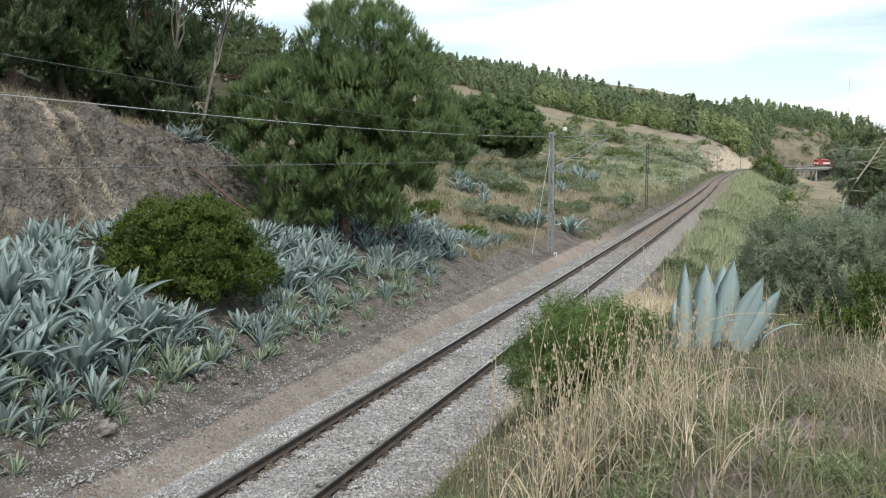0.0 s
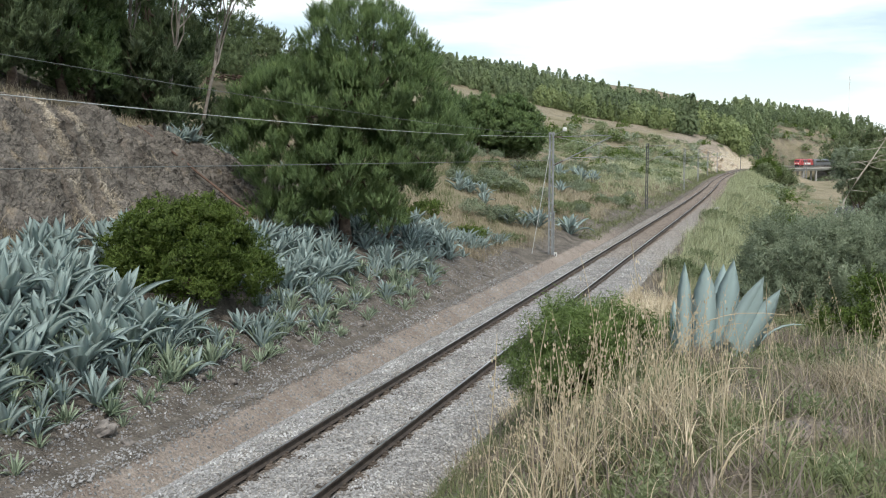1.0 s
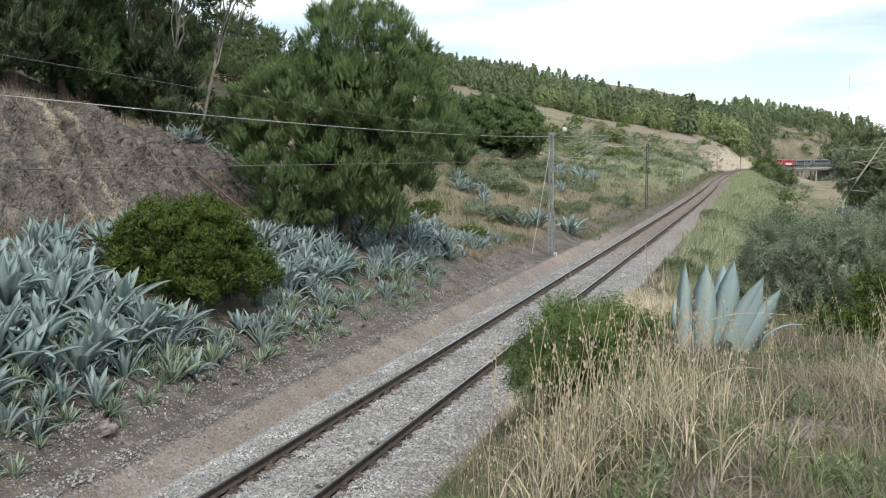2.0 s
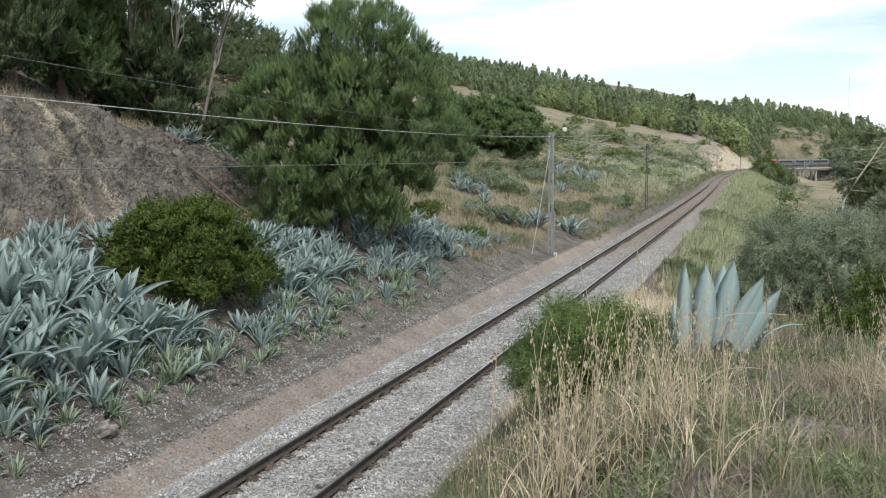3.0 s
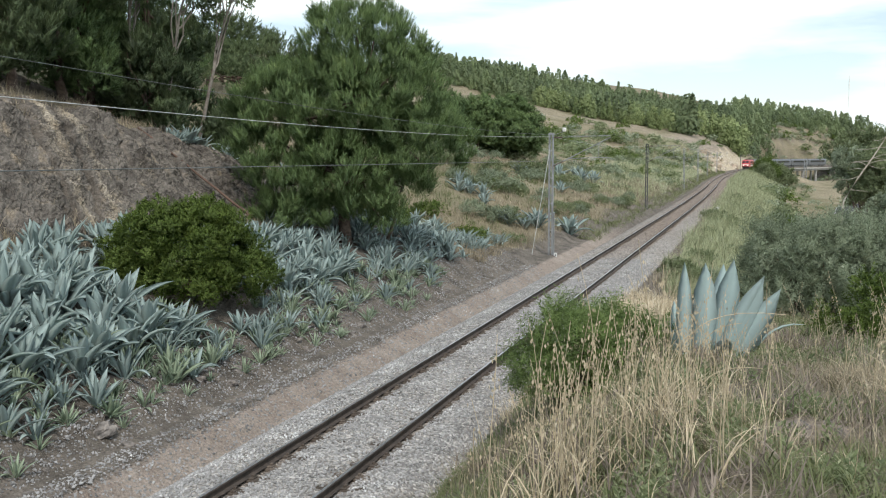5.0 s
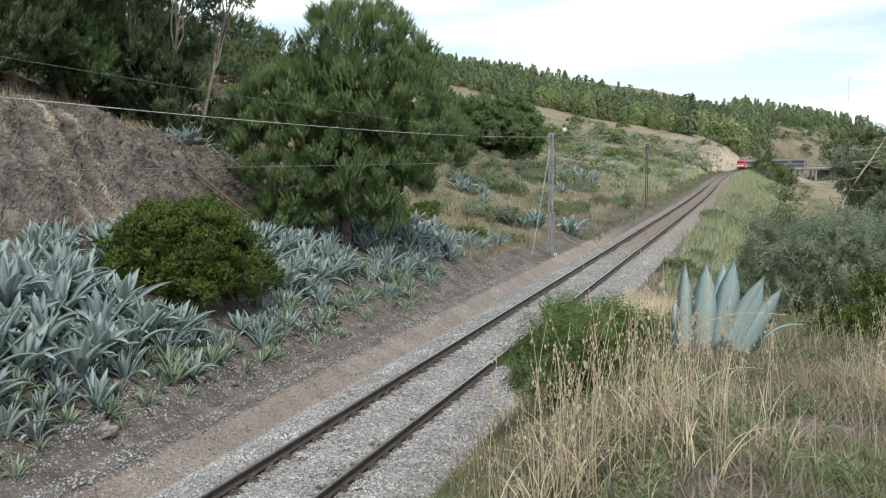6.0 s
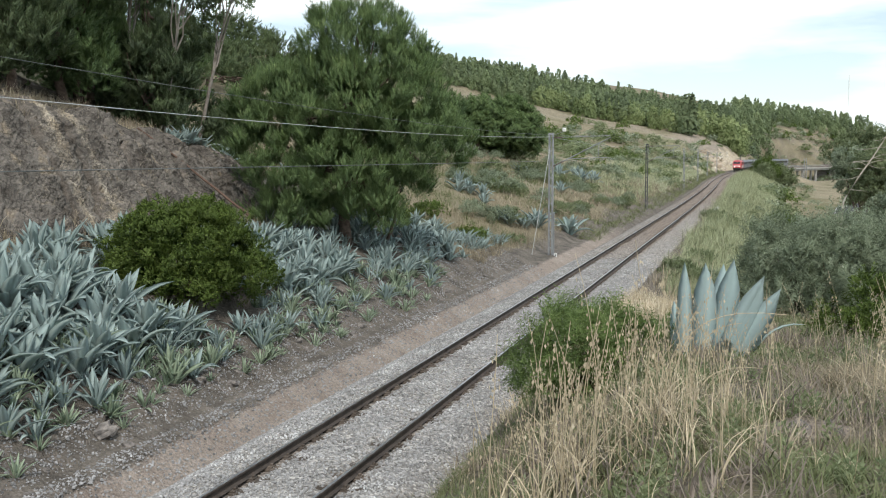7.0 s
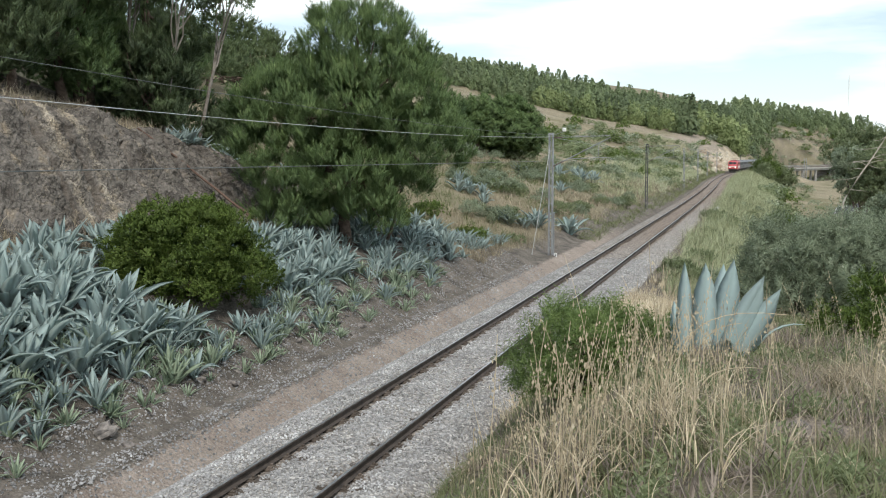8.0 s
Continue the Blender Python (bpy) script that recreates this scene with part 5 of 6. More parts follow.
def agave_leaf(length, width, curl, seed, material, fold=0.35, strap=None):
    """A thick channelled leaf, widest past its middle, that rises and bends outward to a point. It starts at the origin and leans to +x."""
    r = np.random.default_rng(seed)
    seg = 8
    t = np.linspace(0, 1, seg + 1)
    ang = 0.12 + curl * t ** 1.7
    dx, dz = np.sin(ang), np.cos(ang)
    x = np.concatenate([[0], np.cumsum((dx[1:] + dx[:-1]) / 2)]) / seg * length
    z = np.concatenate([[0], np.cumsum((dz[1:] + dz[:-1]) / 2)]) / seg * length
    w = width * 0.5 * np.interp(t, [0, 0.12, 0.35, 0.55, 0.75, 0.9, 1], strap or [0.62, 0.66, 0.92, 1.0, 0.74, 0.32, 0.015])
    thick = length * 0.022 * (1 - t) ** 0.6 + 0.002
    twist = r.uniform(-0.25, 0.25) * t
    v = []
    for i in range(seg + 1):
        n = np.array([-dz[i], 0, dx[i]])
        s = np.array([0, math.cos(twist[i]), math.sin(twist[i])])
        c = np.array([x[i], 0, z[i]])
        v += [c - s * w[i] + n * w[i] * fold, c, c + s * w[i] + n * w[i] * fold, c - n * thick[i] * 1.5]
    i, j = np.meshgrid(np.arange(seg), np.arange(4), indexing="ij")
    k = (j + 1) % 4
    f = np.stack([i * 4 + j, i * 4 + k, (i + 1) * 4 + k, (i + 1) * 4 + j], -1).reshape(-1, 4)
    if material is None:
        return np.array(v), f
    return mesh_of("leaf", np.array(v), f, material, True)


def agave(name, leaves, length, material, label, seed, flop=0.15, upright=0.15, wide=0.16, group="agaves on the bank"):
    """A rosette: upright inner leaves, spreading outer ones, each a part of its own."""
    r = np.random.default_rng(seed)
    kinds = [agave_leaf(length, length * wide * r.uniform(0.85, 1.15), c, seed + k, material) for k, c in enumerate((0.15, 0.32, 0.6, 1.45))]
    a = empty(name, pose(0, 0, -500), label, "agave", group)
    for k in range(leaves):
        q = (k + 0.5) / leaves
        kind = kinds[0 if q < 0.3 else 1 if q < 0.65 else 2]
        if r.random() < flop and q > 0.35:
            kind = kinds[3]
        ob = part_mesh("leaf", kind, a)
        tilt = upright * 0.6 + 0.72 * q ** 1.3 + r.uniform(-0.12, 0.12)
        s = r.uniform(0.75, 1.08) * (0.85 + 0.2 * q)
        ob.matrix_basis = pose(0, 0, 0, 0, 0, math.degrees(k * 2.4 + r.uniform(-0.3, 0.3))) @ pose(length * 0.06 * q, 0, 0, 0, math.degrees(tilt), 0) @ Matrix.Diagonal((s, s, s, 1))
    return a


kinds_big = [agave("agave", 17 + 2 * k, 1.3, AGAVE, "large blue-grey agave rosette on the bank", 400 + 20 * k, 0.3, wide=0.22) for k in range(4)]
kinds_mid = [agave("agave", 14 + k, 0.92, AGAVE_GREEN if k == 2 else AGAVE, "blue-grey agave rosette crowded on the bank", 500 + 20 * k, 0.12, wide=0.17) for k in range(3)]
kinds_small = [agave("agave", 12 + k, 0.55, AGAVE_GREEN, "small grey-green agave offset at the foot of the bank", 600 + 20 * k, 0.1, wide=0.12) for k in range(3)]


def plant(kind, x, y, s, lean=6):
    m = pose(x, y, gz(x, y) - 0.05, rng.uniform(-lean, lean), rng.uniform(-lean, lean) + 5, rng.uniform(0, 360))
    ob = copy_thing(kind, m)
    ob.scale = (s, s, s)
    return ob


def spread(n, x0, x1, y0, y1, gap, kinds, smin, smax, keepout=()):
    done = []
    tries = 0
    while len(done) < n and tries < n * 60:
        tries += 1
        x, y = rng.uniform(x0, x1), rng.uniform(y0, y1)
        if any((x - a) ** 2 + (y - b) ** 2 < gap * gap for a, b in done) or any((x - a) ** 2 + (y - b) ** 2 < c * c for a, b, c in keepout):
            continue
        done.append((x, y))
        plant(kinds[int(rng.integers(len(kinds)))], x, y, rng.uniform(smin, smax))


BUSH_OUT = ((-7.1, 21.8, 1.9), (-6.6, 21.0, 1.2), (-7.9, 34.0, 0.7))
spread(26, -8.3, -5.4, 11.5, 19.5, 0.62, kinds_big, 0.8, 1.25, BUSH_OUT)
spread(24, -10.6, -7.6, 14, 24, 0.7, kinds_big, 0.75, 1.1, BUSH_OUT)
spread(44, -6.3, -4.5, 11.5, 23.5, 0.45, kinds_mid, 0.55, 1.0, BUSH_OUT)
spread(24, -9.0, -6.0, 24.5, 31, 0.6, kinds_big, 0.75, 1.1, BUSH_OUT)
spread(44, -6.6, -4.5, 23.5, 37, 0.5, kinds_mid, 0.55, 0.95, BUSH_OUT)
spread(26, -8.6, -5.2, 33, 45, 0.7, kinds_big, 0.65, 1.0, BUSH_OUT)
spread(34, -4.9, -4.0, 11.5, 34, 0.3, kinds_small, 0.6, 1.1)
spread(14, -6.5, -5.2, 43, 49, 0.5, kinds_mid, 0.8, 1.1)
for x, y, s in [(-11.4, 62.6, 1.0), (-11.9, 61.6, 0.9), (-10.6, 63.4, 0.9), (-10.0, 61.5, 0.8), (-12.6, 64, 0.9), (-5.75, 58.7, 1.25), (-6.2, 57.2, 1.0), (-6.9, 56, 1.0), (-4.3, 62.0, 1.35), (-4.6, 63.4, 1.1),
                (-11.4, 106, 1.6), (-12.4, 109, 1.5), (-10.8, 110, 1.4), (-13.5, 104, 1.5), (-9.3, 84, 1.0), (-14.5, 90, 1.2), (-16.0, 45.0, 1.0), (-15.2, 34.5, 1.1), (-15.6, 35.8, 1.0), (-14.6, 36.4, 0.9), (-15.0, 33.2, 0.9)]:
    plant(kinds_big[int(rng.integers(4))], x, y, s)
for kind in kinds_big + kinds_mid + kinds_small:
    for o in list(kind.children):
        bpy.data.objects.remove(o)
    bpy.data.objects.remove(kind)

# countless offsets crowding the foot of the bank
def offsets(n, u0, u1, y0, y1, smin, smax, material, label, seed):
    r = np.random.default_rng(seed)
    pieces = []
    kinds = [agave_leaf(0.55, 0.085, c, seed + k, None) for k, c in enumerate((0.15, 0.4, 0.8))]
    x, y = -r.uniform(u0, u1, n), r.uniform(y0, y1, n)
    ok = (np.hypot(x + 7.0, y - 21.7) > 1.95)
    x, y = x[ok], y[ok]
    z, size = height(x, y) - 0.03, r.uniform(smin, smax, len(x))
    for k in range(11):
        q = (k + 0.5) / 11
        rot = np.stack([np.array((Euler((r.normal() * 0.15, r.normal() * 0.15, k * 2.4 + r.uniform(0, 6))).to_matrix() @ Euler((0, 0.1 + 0.8 * q + r.uniform(-0.12, 0.12), 0)).to_matrix())) * a for a in size])
        lv, lf = kinds[0 if q < 0.35 else 1 if q < 0.7 else 2]
        pieces.append(scatter(lv, lf, rot, np.stack([x, y, z], -1)))
    v, f = joined(pieces)
    return tagged(new("agave_offsets", mesh_of("agave_offsets", v, f, material, True)), label, "agaves", kind="stuff")


offsets(150, 4.25, 6.4, 11, 37, 0.45, 1.0, AGAVE_GREEN, "small grey-green agave offsets crowding the bank", 760)
offsets(230, 5.2, 10.2, 11, 45, 0.8, 1.5, AGAVE, "blue-grey agave offsets filling the bank", 770)

# the lone big agave on the camera's bank: broad leaves that rise side by side and fan out
lone = empty("agave", pose(6.95, 14.5, gz(6.95, 14.5) - 0.1), "large pale blue agave with broad upright leaves in dry grass", "agave")
for k, (off, lean, face, tilt, length, wide, curl) in enumerate([(-0.46, 0, -90, 5, 1.6, 0.24, 0.04), (-0.2, 2, -95, 5, 1.6, 0.4, 0.06), (-0.04, 3, 85, 8, 1.55, 0.36, 0.08), (0.02, 6, -80, 3, 1.66, 0.4, 0.05), (0.08, 14, -60, 8, 1.58, 0.38, 0.2),
                                                                 (0.14, 19, -85, 8, 1.46, 0.4, 0.05), (0.24, 24, -75, 6, 1.42, 0.34, 0.12), (-0.5, -14, 80, 16, 1.0, 0.22, 0.2), (0.05, 8, -85, 34, 0.85, 0.3, 0.6), (0.35, 16, 5, 4, 1.2, 0.1, 1.35), (-0.1, -10, 90, 22, 1.2, 0.28, 0.2)]):
    leaf = part_mesh("leaf", agave_leaf(length, wide, curl, 700 + k, AGAVE_PALE, 0.1, [0.85, 0.92, 1.0, 0.96, 0.74, 0.34, 0.015]), lone)
    leaf.matrix_basis = pose(off, 0, 0, 0, lean, 0) @ pose(0, 0, 0, 0, 0, face) @ pose(0.03, 0, 0, 0, tilt - 5, 0)

# ================= overhead line =================
MAST_S = [3.0, 51.5, 98.5, 154.5, 205.0, 255.0, 305.0]


def insulator(a, b, r, parent):
    """A ribbed insulator between two points."""
    a, b = Vector(a), Vector(b)
    bm = rod(a, b, r * 0.45, None, 8)
    for k in range(5):
        p = a.lerp(b, (k + 0.5) / 5)
        d = (b - a).normalized() * 0.02
        add_rod(bm, p - d, p + d, r, r * 0.6, 8)
    return part("insulator", bm, PORCELAIN, parent, "brown ribbed insulator")


def line_mast(s, material, label, dressed=False):
    """An upright steel mast on the uphill side with a cantilever over the track."""
    x, y, h = (float(k) for k in on_line(s))
    base = beside(np.array(s), -3.35, -0.55)
    t = empty("catenary_mast", pose(float(base[0]), float(base[1]), float(base[2]), 0, 0, -math.degrees(h)), label, "mast", "masts along the track")
    top = 7.15
    col = bmesh.new()
    for k in (-0.11, 0.11):
        add_box(col, (0.045, 0.18, top), pose(k, 0, top / 2))
        add_box(col, (0.07, 0.02, top), pose(k * 0.8, -0.09, top / 2))
        add_box(col, (0.07, 0.02, top), pose(k * 0.8, 0.09, top / 2))
    part("column", col, material, t)
    for k in range(14):
        z = 0.5 + k * 0.48
        part("lacing_bar", box((0.24, 0.012, 0.05), 0, -0.1, z, 0, 35 if k % 2 else -35, 0), material, t)
    part("foot_block", box((0.62, 0.62, 0.5), 0, 0, 0.02, bevel=0.03), CONCRETE, t, "pale concrete footing")
    part("cap_bracket", box((0.3, 0.22, 0.1), 0, 0, top + 0.05, bevel=0.01), material, t)
    # cantilever: sloping tube, stay and registration arm
    lo, hi = (0.12, 0, 5.45), (3.25, 0, 7.0)
    a, b = Vector(lo), Vector(hi)
    boom = part("cantilever_tube", rod(a.lerp(b, 0.17), b, 0.028), GALV, t)
    insulator(a, a.lerp(b, 0.17), 0.065, boom)
    stay = part("stay_tube", rod((0.62, 0, 7.02), (3.2, 0, 7.08), 0.018), GALV, t)
    insulator((0.12, 0, 7.0), (0.62, 0, 7.02), 0.055, stay)
    arm = part("registration_arm", rod((1.0, 0, 5.86), (3.1, 0, 5.92), 0.02), GALV, t)
    part("steady_arm", rod((3.1, 0, 5.92), (3.4, 0, 5.78), 0.014), GALV, arm)
    part("drop_bracket", rod((2.6, 0, 6.68), (2.6, 0, 5.9), 0.014), GALV, t)
    if dressed:
        part("guy_wire", rod((-0.05, -0.1, 6.4), (-0.7, -1.5, 0.7), 0.016, None, 6), PALE_WIRE, t, "pale slanting stay wire")
        plate = part("marker_plate", box((0.16, 0.03, 0.3), 0.32, -0.2, 0.55, bevel=0.006), WHITE, t, "small white plate with a grey mark")
        part("plate_mark", box((0.06, 0.01, 0.12), 0.32, -0.222, 0.56), DARK_STEEL, plate)
        part("plate_post", rod((0.32, -0.18, 0.0), (0.32, -0.18, 0.5), 0.015), GALV, t)
        part("horn", box((0.2, 0.16, 0.22), 0.72, 0, 7.42, bevel=0.05), WHITE, t, "white top fitting")
        part("horn_rod", rod((0.1, 0, 7.12), (0.72, 0, 7.34), 0.015), GALV, t)
        part("conduit", rod((0.2, -0.1, 0.3), (0.2, -0.1, 2.9), 0.035), GALV, t)
    return t


for k, s in enumerate(MAST_S):
    line_mast(s, DARK_STEEL if k == 2 else GALV, "dark steel mast beside the track" if k == 2 else "grey steel catenary mast with a cantilever arm beside the track", k == 1)
for s in (425.0,):
    x, y, h = (float(k) for k in on_line(s))
    g = empty("line_portal", pose(x, y, -0.5, 0, 0, -math.degrees(h)), "dark steel portal over the track in the cutting", "portal")
    for k in (-3.6, 3.6):
        part("post", box((0.18, 0.18, 6.4), k, 0, 3.2), DARK_STEEL, g)
    part("beam", box((7.4, 0.16, 0.22), 0, 0, 6.4), DARK_STEEL, g)


def wire(name, across, z, sag, material, r, label, spans=MAST_S):
    """A wire from mast to mast that sags between them."""
    pts = []
    for a, b in zip(spans, spans[1:]):
        u = np.linspace(0, 1, 13)[:-1]
        p = beside(a + (b - a) * u, across, 0.0)
        p[:, 2] = z - sag * 4 * u * (1 - u)
        pts.append(p)
    p = np.concatenate(pts)
    v, f = tube(p, np.full(len(p), r), 5)
    return tagged(new(name, mesh_of(name, v, f, material, True)), label, "wire")


wire_span = [-46.0] + MAST_S
wire("earth_wire", -3.35, 6.5, 0.3, PALE_WIRE, 0.008, "pale earth wire along the mast tops", wire_span)
wire("contact_wire", 0.0, 5.28, 0.03, WIRE, 0.007, "dark contact wire over the track", wire_span)
wire("messenger_wire", 0.0, 6.62, 0.45, WIRE, 0.0045, "dark messenger wire over the track", wire_span)

# ================= bridge, road and valley =================
bridge = empty("rail_bridge", pose(0, 0, 0), "grey concrete railway bridge over the road", "bridge")
deck_s = np.arange(BRIDGE[0] - 4, BRIDGE[1] + 6, 2.0)
v, f = sweep([(-2.9, -0.35), (-2.9, -1.0), (-2.2, -1.0), (-2.0, -1.9), (2.0, -1.9), (2.2, -1.0), (2.9, -1.0), (2.9, -0.35), (2.6, -0.35), (2.6, -0.55), (-2.6, -0.55), (-2.6, -0.35), (-2.9, -0.35)], deck_s)
part_mesh("deck", mesh_of("deck", v, f, CONCRETE), bridge)
for s in (502, 520, 538):
    x, y, h = (float(k) for k in on_line(float(s)))
    for k in (-1.3, 1.3):
        q = beside(np.array(float(s)), k, -5.5)
        part("pier", rod((float(q[0]), float(q[1]), -9.5), (float(q[0]), float(q[1]), -1.9), 0.55, None, 12), CONCRETE, bridge)
for side in (-2.75, 2.75):
    v, f = joined([tube(beside(deck_s, side, z), np.full(len(deck_s), 0.05), 5) for z in (0.25, 0.7)])
    part_mesh("handrail", mesh_of("handrail", v, f, GALV), bridge)
    for s in deck_s[::2]:
        q = [float(k) for k in beside(np.array(s), side, 0)]
        part("rail_post", rod((q[0], q[1], -0.4), (q[0], q[1], 0.72), 0.05, None, 6), GALV, bridge)
for s in (516.0, 519.0):
    q = [float(k) for k in beside(np.array(s), 3.6, 0)]
    m = empty("bridge_mast", pose(q[0], q[1], -8.2), "grey steel mast beside the bridge", "mast", "masts at the bridge")
    part("column", rod((0, 0, 0), (0, 0, 12.5), 0.22, 0.16), GALV, m)
    part("arm", box((1.6, 0.12, 0.12), -0.7, 0, 11.6), GALV, m)


def road_at(t):
    """The valley road's centre; t from 0 to 1."""
    x = np.interp(t, [0, 0.25, 0.5, 0.75, 1], [38, 29.5, 25.8, 30, 44])
    y = 120 + 190 * t
    return x, y


tt = np.linspace(0, 1, 160)
tx = np.convolve(np.pad(road_at(tt)[0], 12, mode="edge"), np.ones(25) / 25, "valid")
ty = road_at(tt)[1]
dx, dy = np.gradient(tx), np.gradient(ty)
nn = np.hypot(dx, dy)
prof = [(-3.6, -0.6), (-3.5, 0.0), (0, 0.06), (3.5, 0.0), (3.6, -0.6)]
zz = np.maximum.reduce([height(tx + k * dy / nn, ty - k * dx / nn) for k in (-3.5, 0, 3.5)]) + 0.08
rv = np.stack([np.stack([tx + a * dy / nn, ty - a * dx / nn, zz + b], -1) for a, b in prof], 1)
i, j = np.meshgrid(np.arange(159), np.arange(4), indexing="ij")
rf = np.stack([i * 5 + j, i * 5 + j + 1, (i + 1) * 5 + j + 1, (i + 1) * 5 + j], -1).reshape(-1, 4)
tagged(new("road", mesh_of("road", rv.reshape(-1, 3), rf, ASPHALT, True)), "grey asphalt road winding through the valley", "road", kind="structure")
for side in (-3.2, 3.2):
    lv, lf = joined([tube(np.stack([tx + side * dy / nn, ty - side * dx / nn, zz + 0.05], -1), np.full(160, 0.07), 4)])
    tagged(new("road_line", mesh_of("road_line", lv, lf, WHITE)), "white edge line of the road", "road line", kind="structure")

# pale rock of the cutting beside the far bend
for k in range(44):
    r = np.random.default_rng(800 + k)
    y = r.uniform(262, 420)
    d = r.uniform(4.8, 11)
    x = float(np.interp(y, LINE_Y, LINE_X)) - d
    bm = bmesh.new()
    bmesh.ops.create_icosphere(bm, subdivisions=2, radius=1.0)
    for v in bm.verts:
        v.co *= 1 + 0.45 * noise.noise(v.co * 1.7 + Vector((k, 0, 0)))
        v.co.x *= 1.0
    me = bpy.data.meshes.new("cutting_rock")
    bm.to_mesh(me)
    bm.free()
    me.materials.append(PALE_ROCK)
    ob = new("cutting_rock", me)
    s = r.uniform(0.5, 1.5)
    ob.matrix_basis = pose(x, y, gz(x, y), r.uniform(0, 360), r.uniform(0, 360), r.uniform(0, 360)) @ Matrix.Diagonal((s, s * 1.3, s, 1))
    tagged(ob, "pale yellow rock in the side of the cutting", "rock", "rocks of the far cutting")

# small concrete wall at the edge of the embankment
wall = empty("culvert_wall", pose(3.4, 102, -1.75), "low grey concrete culvert wall beside the track", "wall")
part("parapet", box((0.35, 5.0, 1.7), 0, 0, 0.85, bevel=0.03), CONCRETE, wall)
part("coping", box((0.5, 5.2, 0.14), 0, 0, 1.77, bevel=0.02), CONCRETE, wall)

# small white house and radio mast on the far hill
house = empty("house", pose(-50.5, 496, gz(-50.5, 496) - 0.3), "small white house below the wood", "house")
house_wall = part("wall", box((7, 6, 4.6), 0, 0, 2.3), WHITE, house)
bm = bmesh.new()
add_box(bm, (7.6, 3.7, 0.25), pose(0, -1.65, 5.2, 27, 0, 0))
add_box(bm, (7.6, 3.7, 0.25), pose(0, 1.65, 5.2, -27, 0, 0))
part("roof", bm, REDDISH_WOOD, house, "brown tiled roof")
for k in (-1.8, 1.8):
    part("window", box((1.1, 0.1, 1.3), k, -3.02, 2.6), GLASS, house_wall)
mast = empty("radio_mast", pose(63.3, 700, gz(63.3, 700) - 0.5), "thin radio mast on the far ridge", "mast")
part("pole", rod((0, 0, 0), (0, 0, 34), 0.22, 0.14, 6), WHITE, mast)
part("antenna", rod((0, 0, 27), (0, 0, 36), 0.3, 0.3, 6), WHITE, mast)

# leaning dead trunk with bare branches over the valley
dead = empty("dead_tree", pose(12.2, 64.5, gz(12.2, 64.5) - 0.1), "pale bare dead trunk leaning over the valley", "tree")
dz = 2.3 - gz(12.2, 64.5)
spine = np.array([[0, 0, 0], [0.15, 0.2, dz * 0.6], [0.4, 0.4, dz + 0.4], [1.2, 0.7, dz + 1.8], [2.1, 1.0, dz + 3.2], [3.1, 1.4, dz + 4.9]])
v, f = tube(spine, [0.085, 0.075, 0.062, 0.052, 0.04, 0.02], 7)
part_mesh("trunk", mesh_of("trunk", v, f, DRY_WOOD, True), dead)
for k in range(14):
    r = np.random.default_rng(840 + k)
    t = r.uniform(2.2, 4.8)
    a = np.array([np.interp(t, np.arange(6), spine[:, q]) for q in range(3)])
    side = -1 if k % 2 else 1
    reach = r.uniform(0.7, 1.6)
    u = np.linspace(0, 1, 6)[:, None]
    pts = a + np.array([[side * reach, 0.3 * side, -0.1]]) * u + np.array([[0, 0, 0.35]]) * np.sin(u * 2.6) * r.uniform(-0.6, 1.0)
    v, f = tube(pts, np.linspace(0.022, 0.007, 6), 5)
    part_mesh("branch", mesh_of("branch", v, f, DRY_WOOD, True), dead)

# fallen reddish pole on the rock slope
p0, p1 = np.array([-14.6, 30.4, gz(-14.6, 30.4) + 0.25]), np.array([-10.2, 31.6, gz(-10.2, 31.6) + 0.05])
u = np.linspace(0, 1, 9)[:, None]
pts = p0 + (p1 - p0) * u
pts[:, 2] = np.maximum(pts[:, 2], height(pts[:, 0], pts[:, 1]) + 0.03)
v, f = tube(pts + rng.normal(size=pts.shape) * 0.02, np.linspace(0.035, 0.055, 9), 6)
tagged(new("fallen_trunk", mesh_of("fallen_trunk", v, f, REDDISH_WOOD, True)), "thin reddish dead trunk lying down the rock slope", "trunk")

# boulders and slabs
stone_kinds = []
for k in range(4):
    bm = bmesh.new()
    bmesh.ops.create_icosphere(bm, subdivisions=3, radius=1.0)
    for v in bm.verts:
        q = v.co * 1.3 + Vector((k * 7.0, 0, 0))
        v.co *= 1 + 0.5 * noise.noise(q) + 0.16 * noise.noise(q * 3.1)
        v.co.z *= 0.62
    me = bpy.data.meshes.new("rock")
    bm.to_mesh(me)
    bm.free()
    me.materials.append(BOULDER)
    stone_kinds.append(me)


def rock(x, y, s, k, label, group, sink=0.25):
    ob = new("rock", stone_kinds[k])
    ob.matrix_basis = pose(x, y, gz(x, y) - sink * s * 0.3, rng.uniform(-30, 30), rng.uniform(-30, 30), rng.uniform(0, 360)) @ Matrix.Diagonal((s, s * rng.uniform(0.7, 1.3), s, 1))
    return tagged(ob, label, "rock", group)


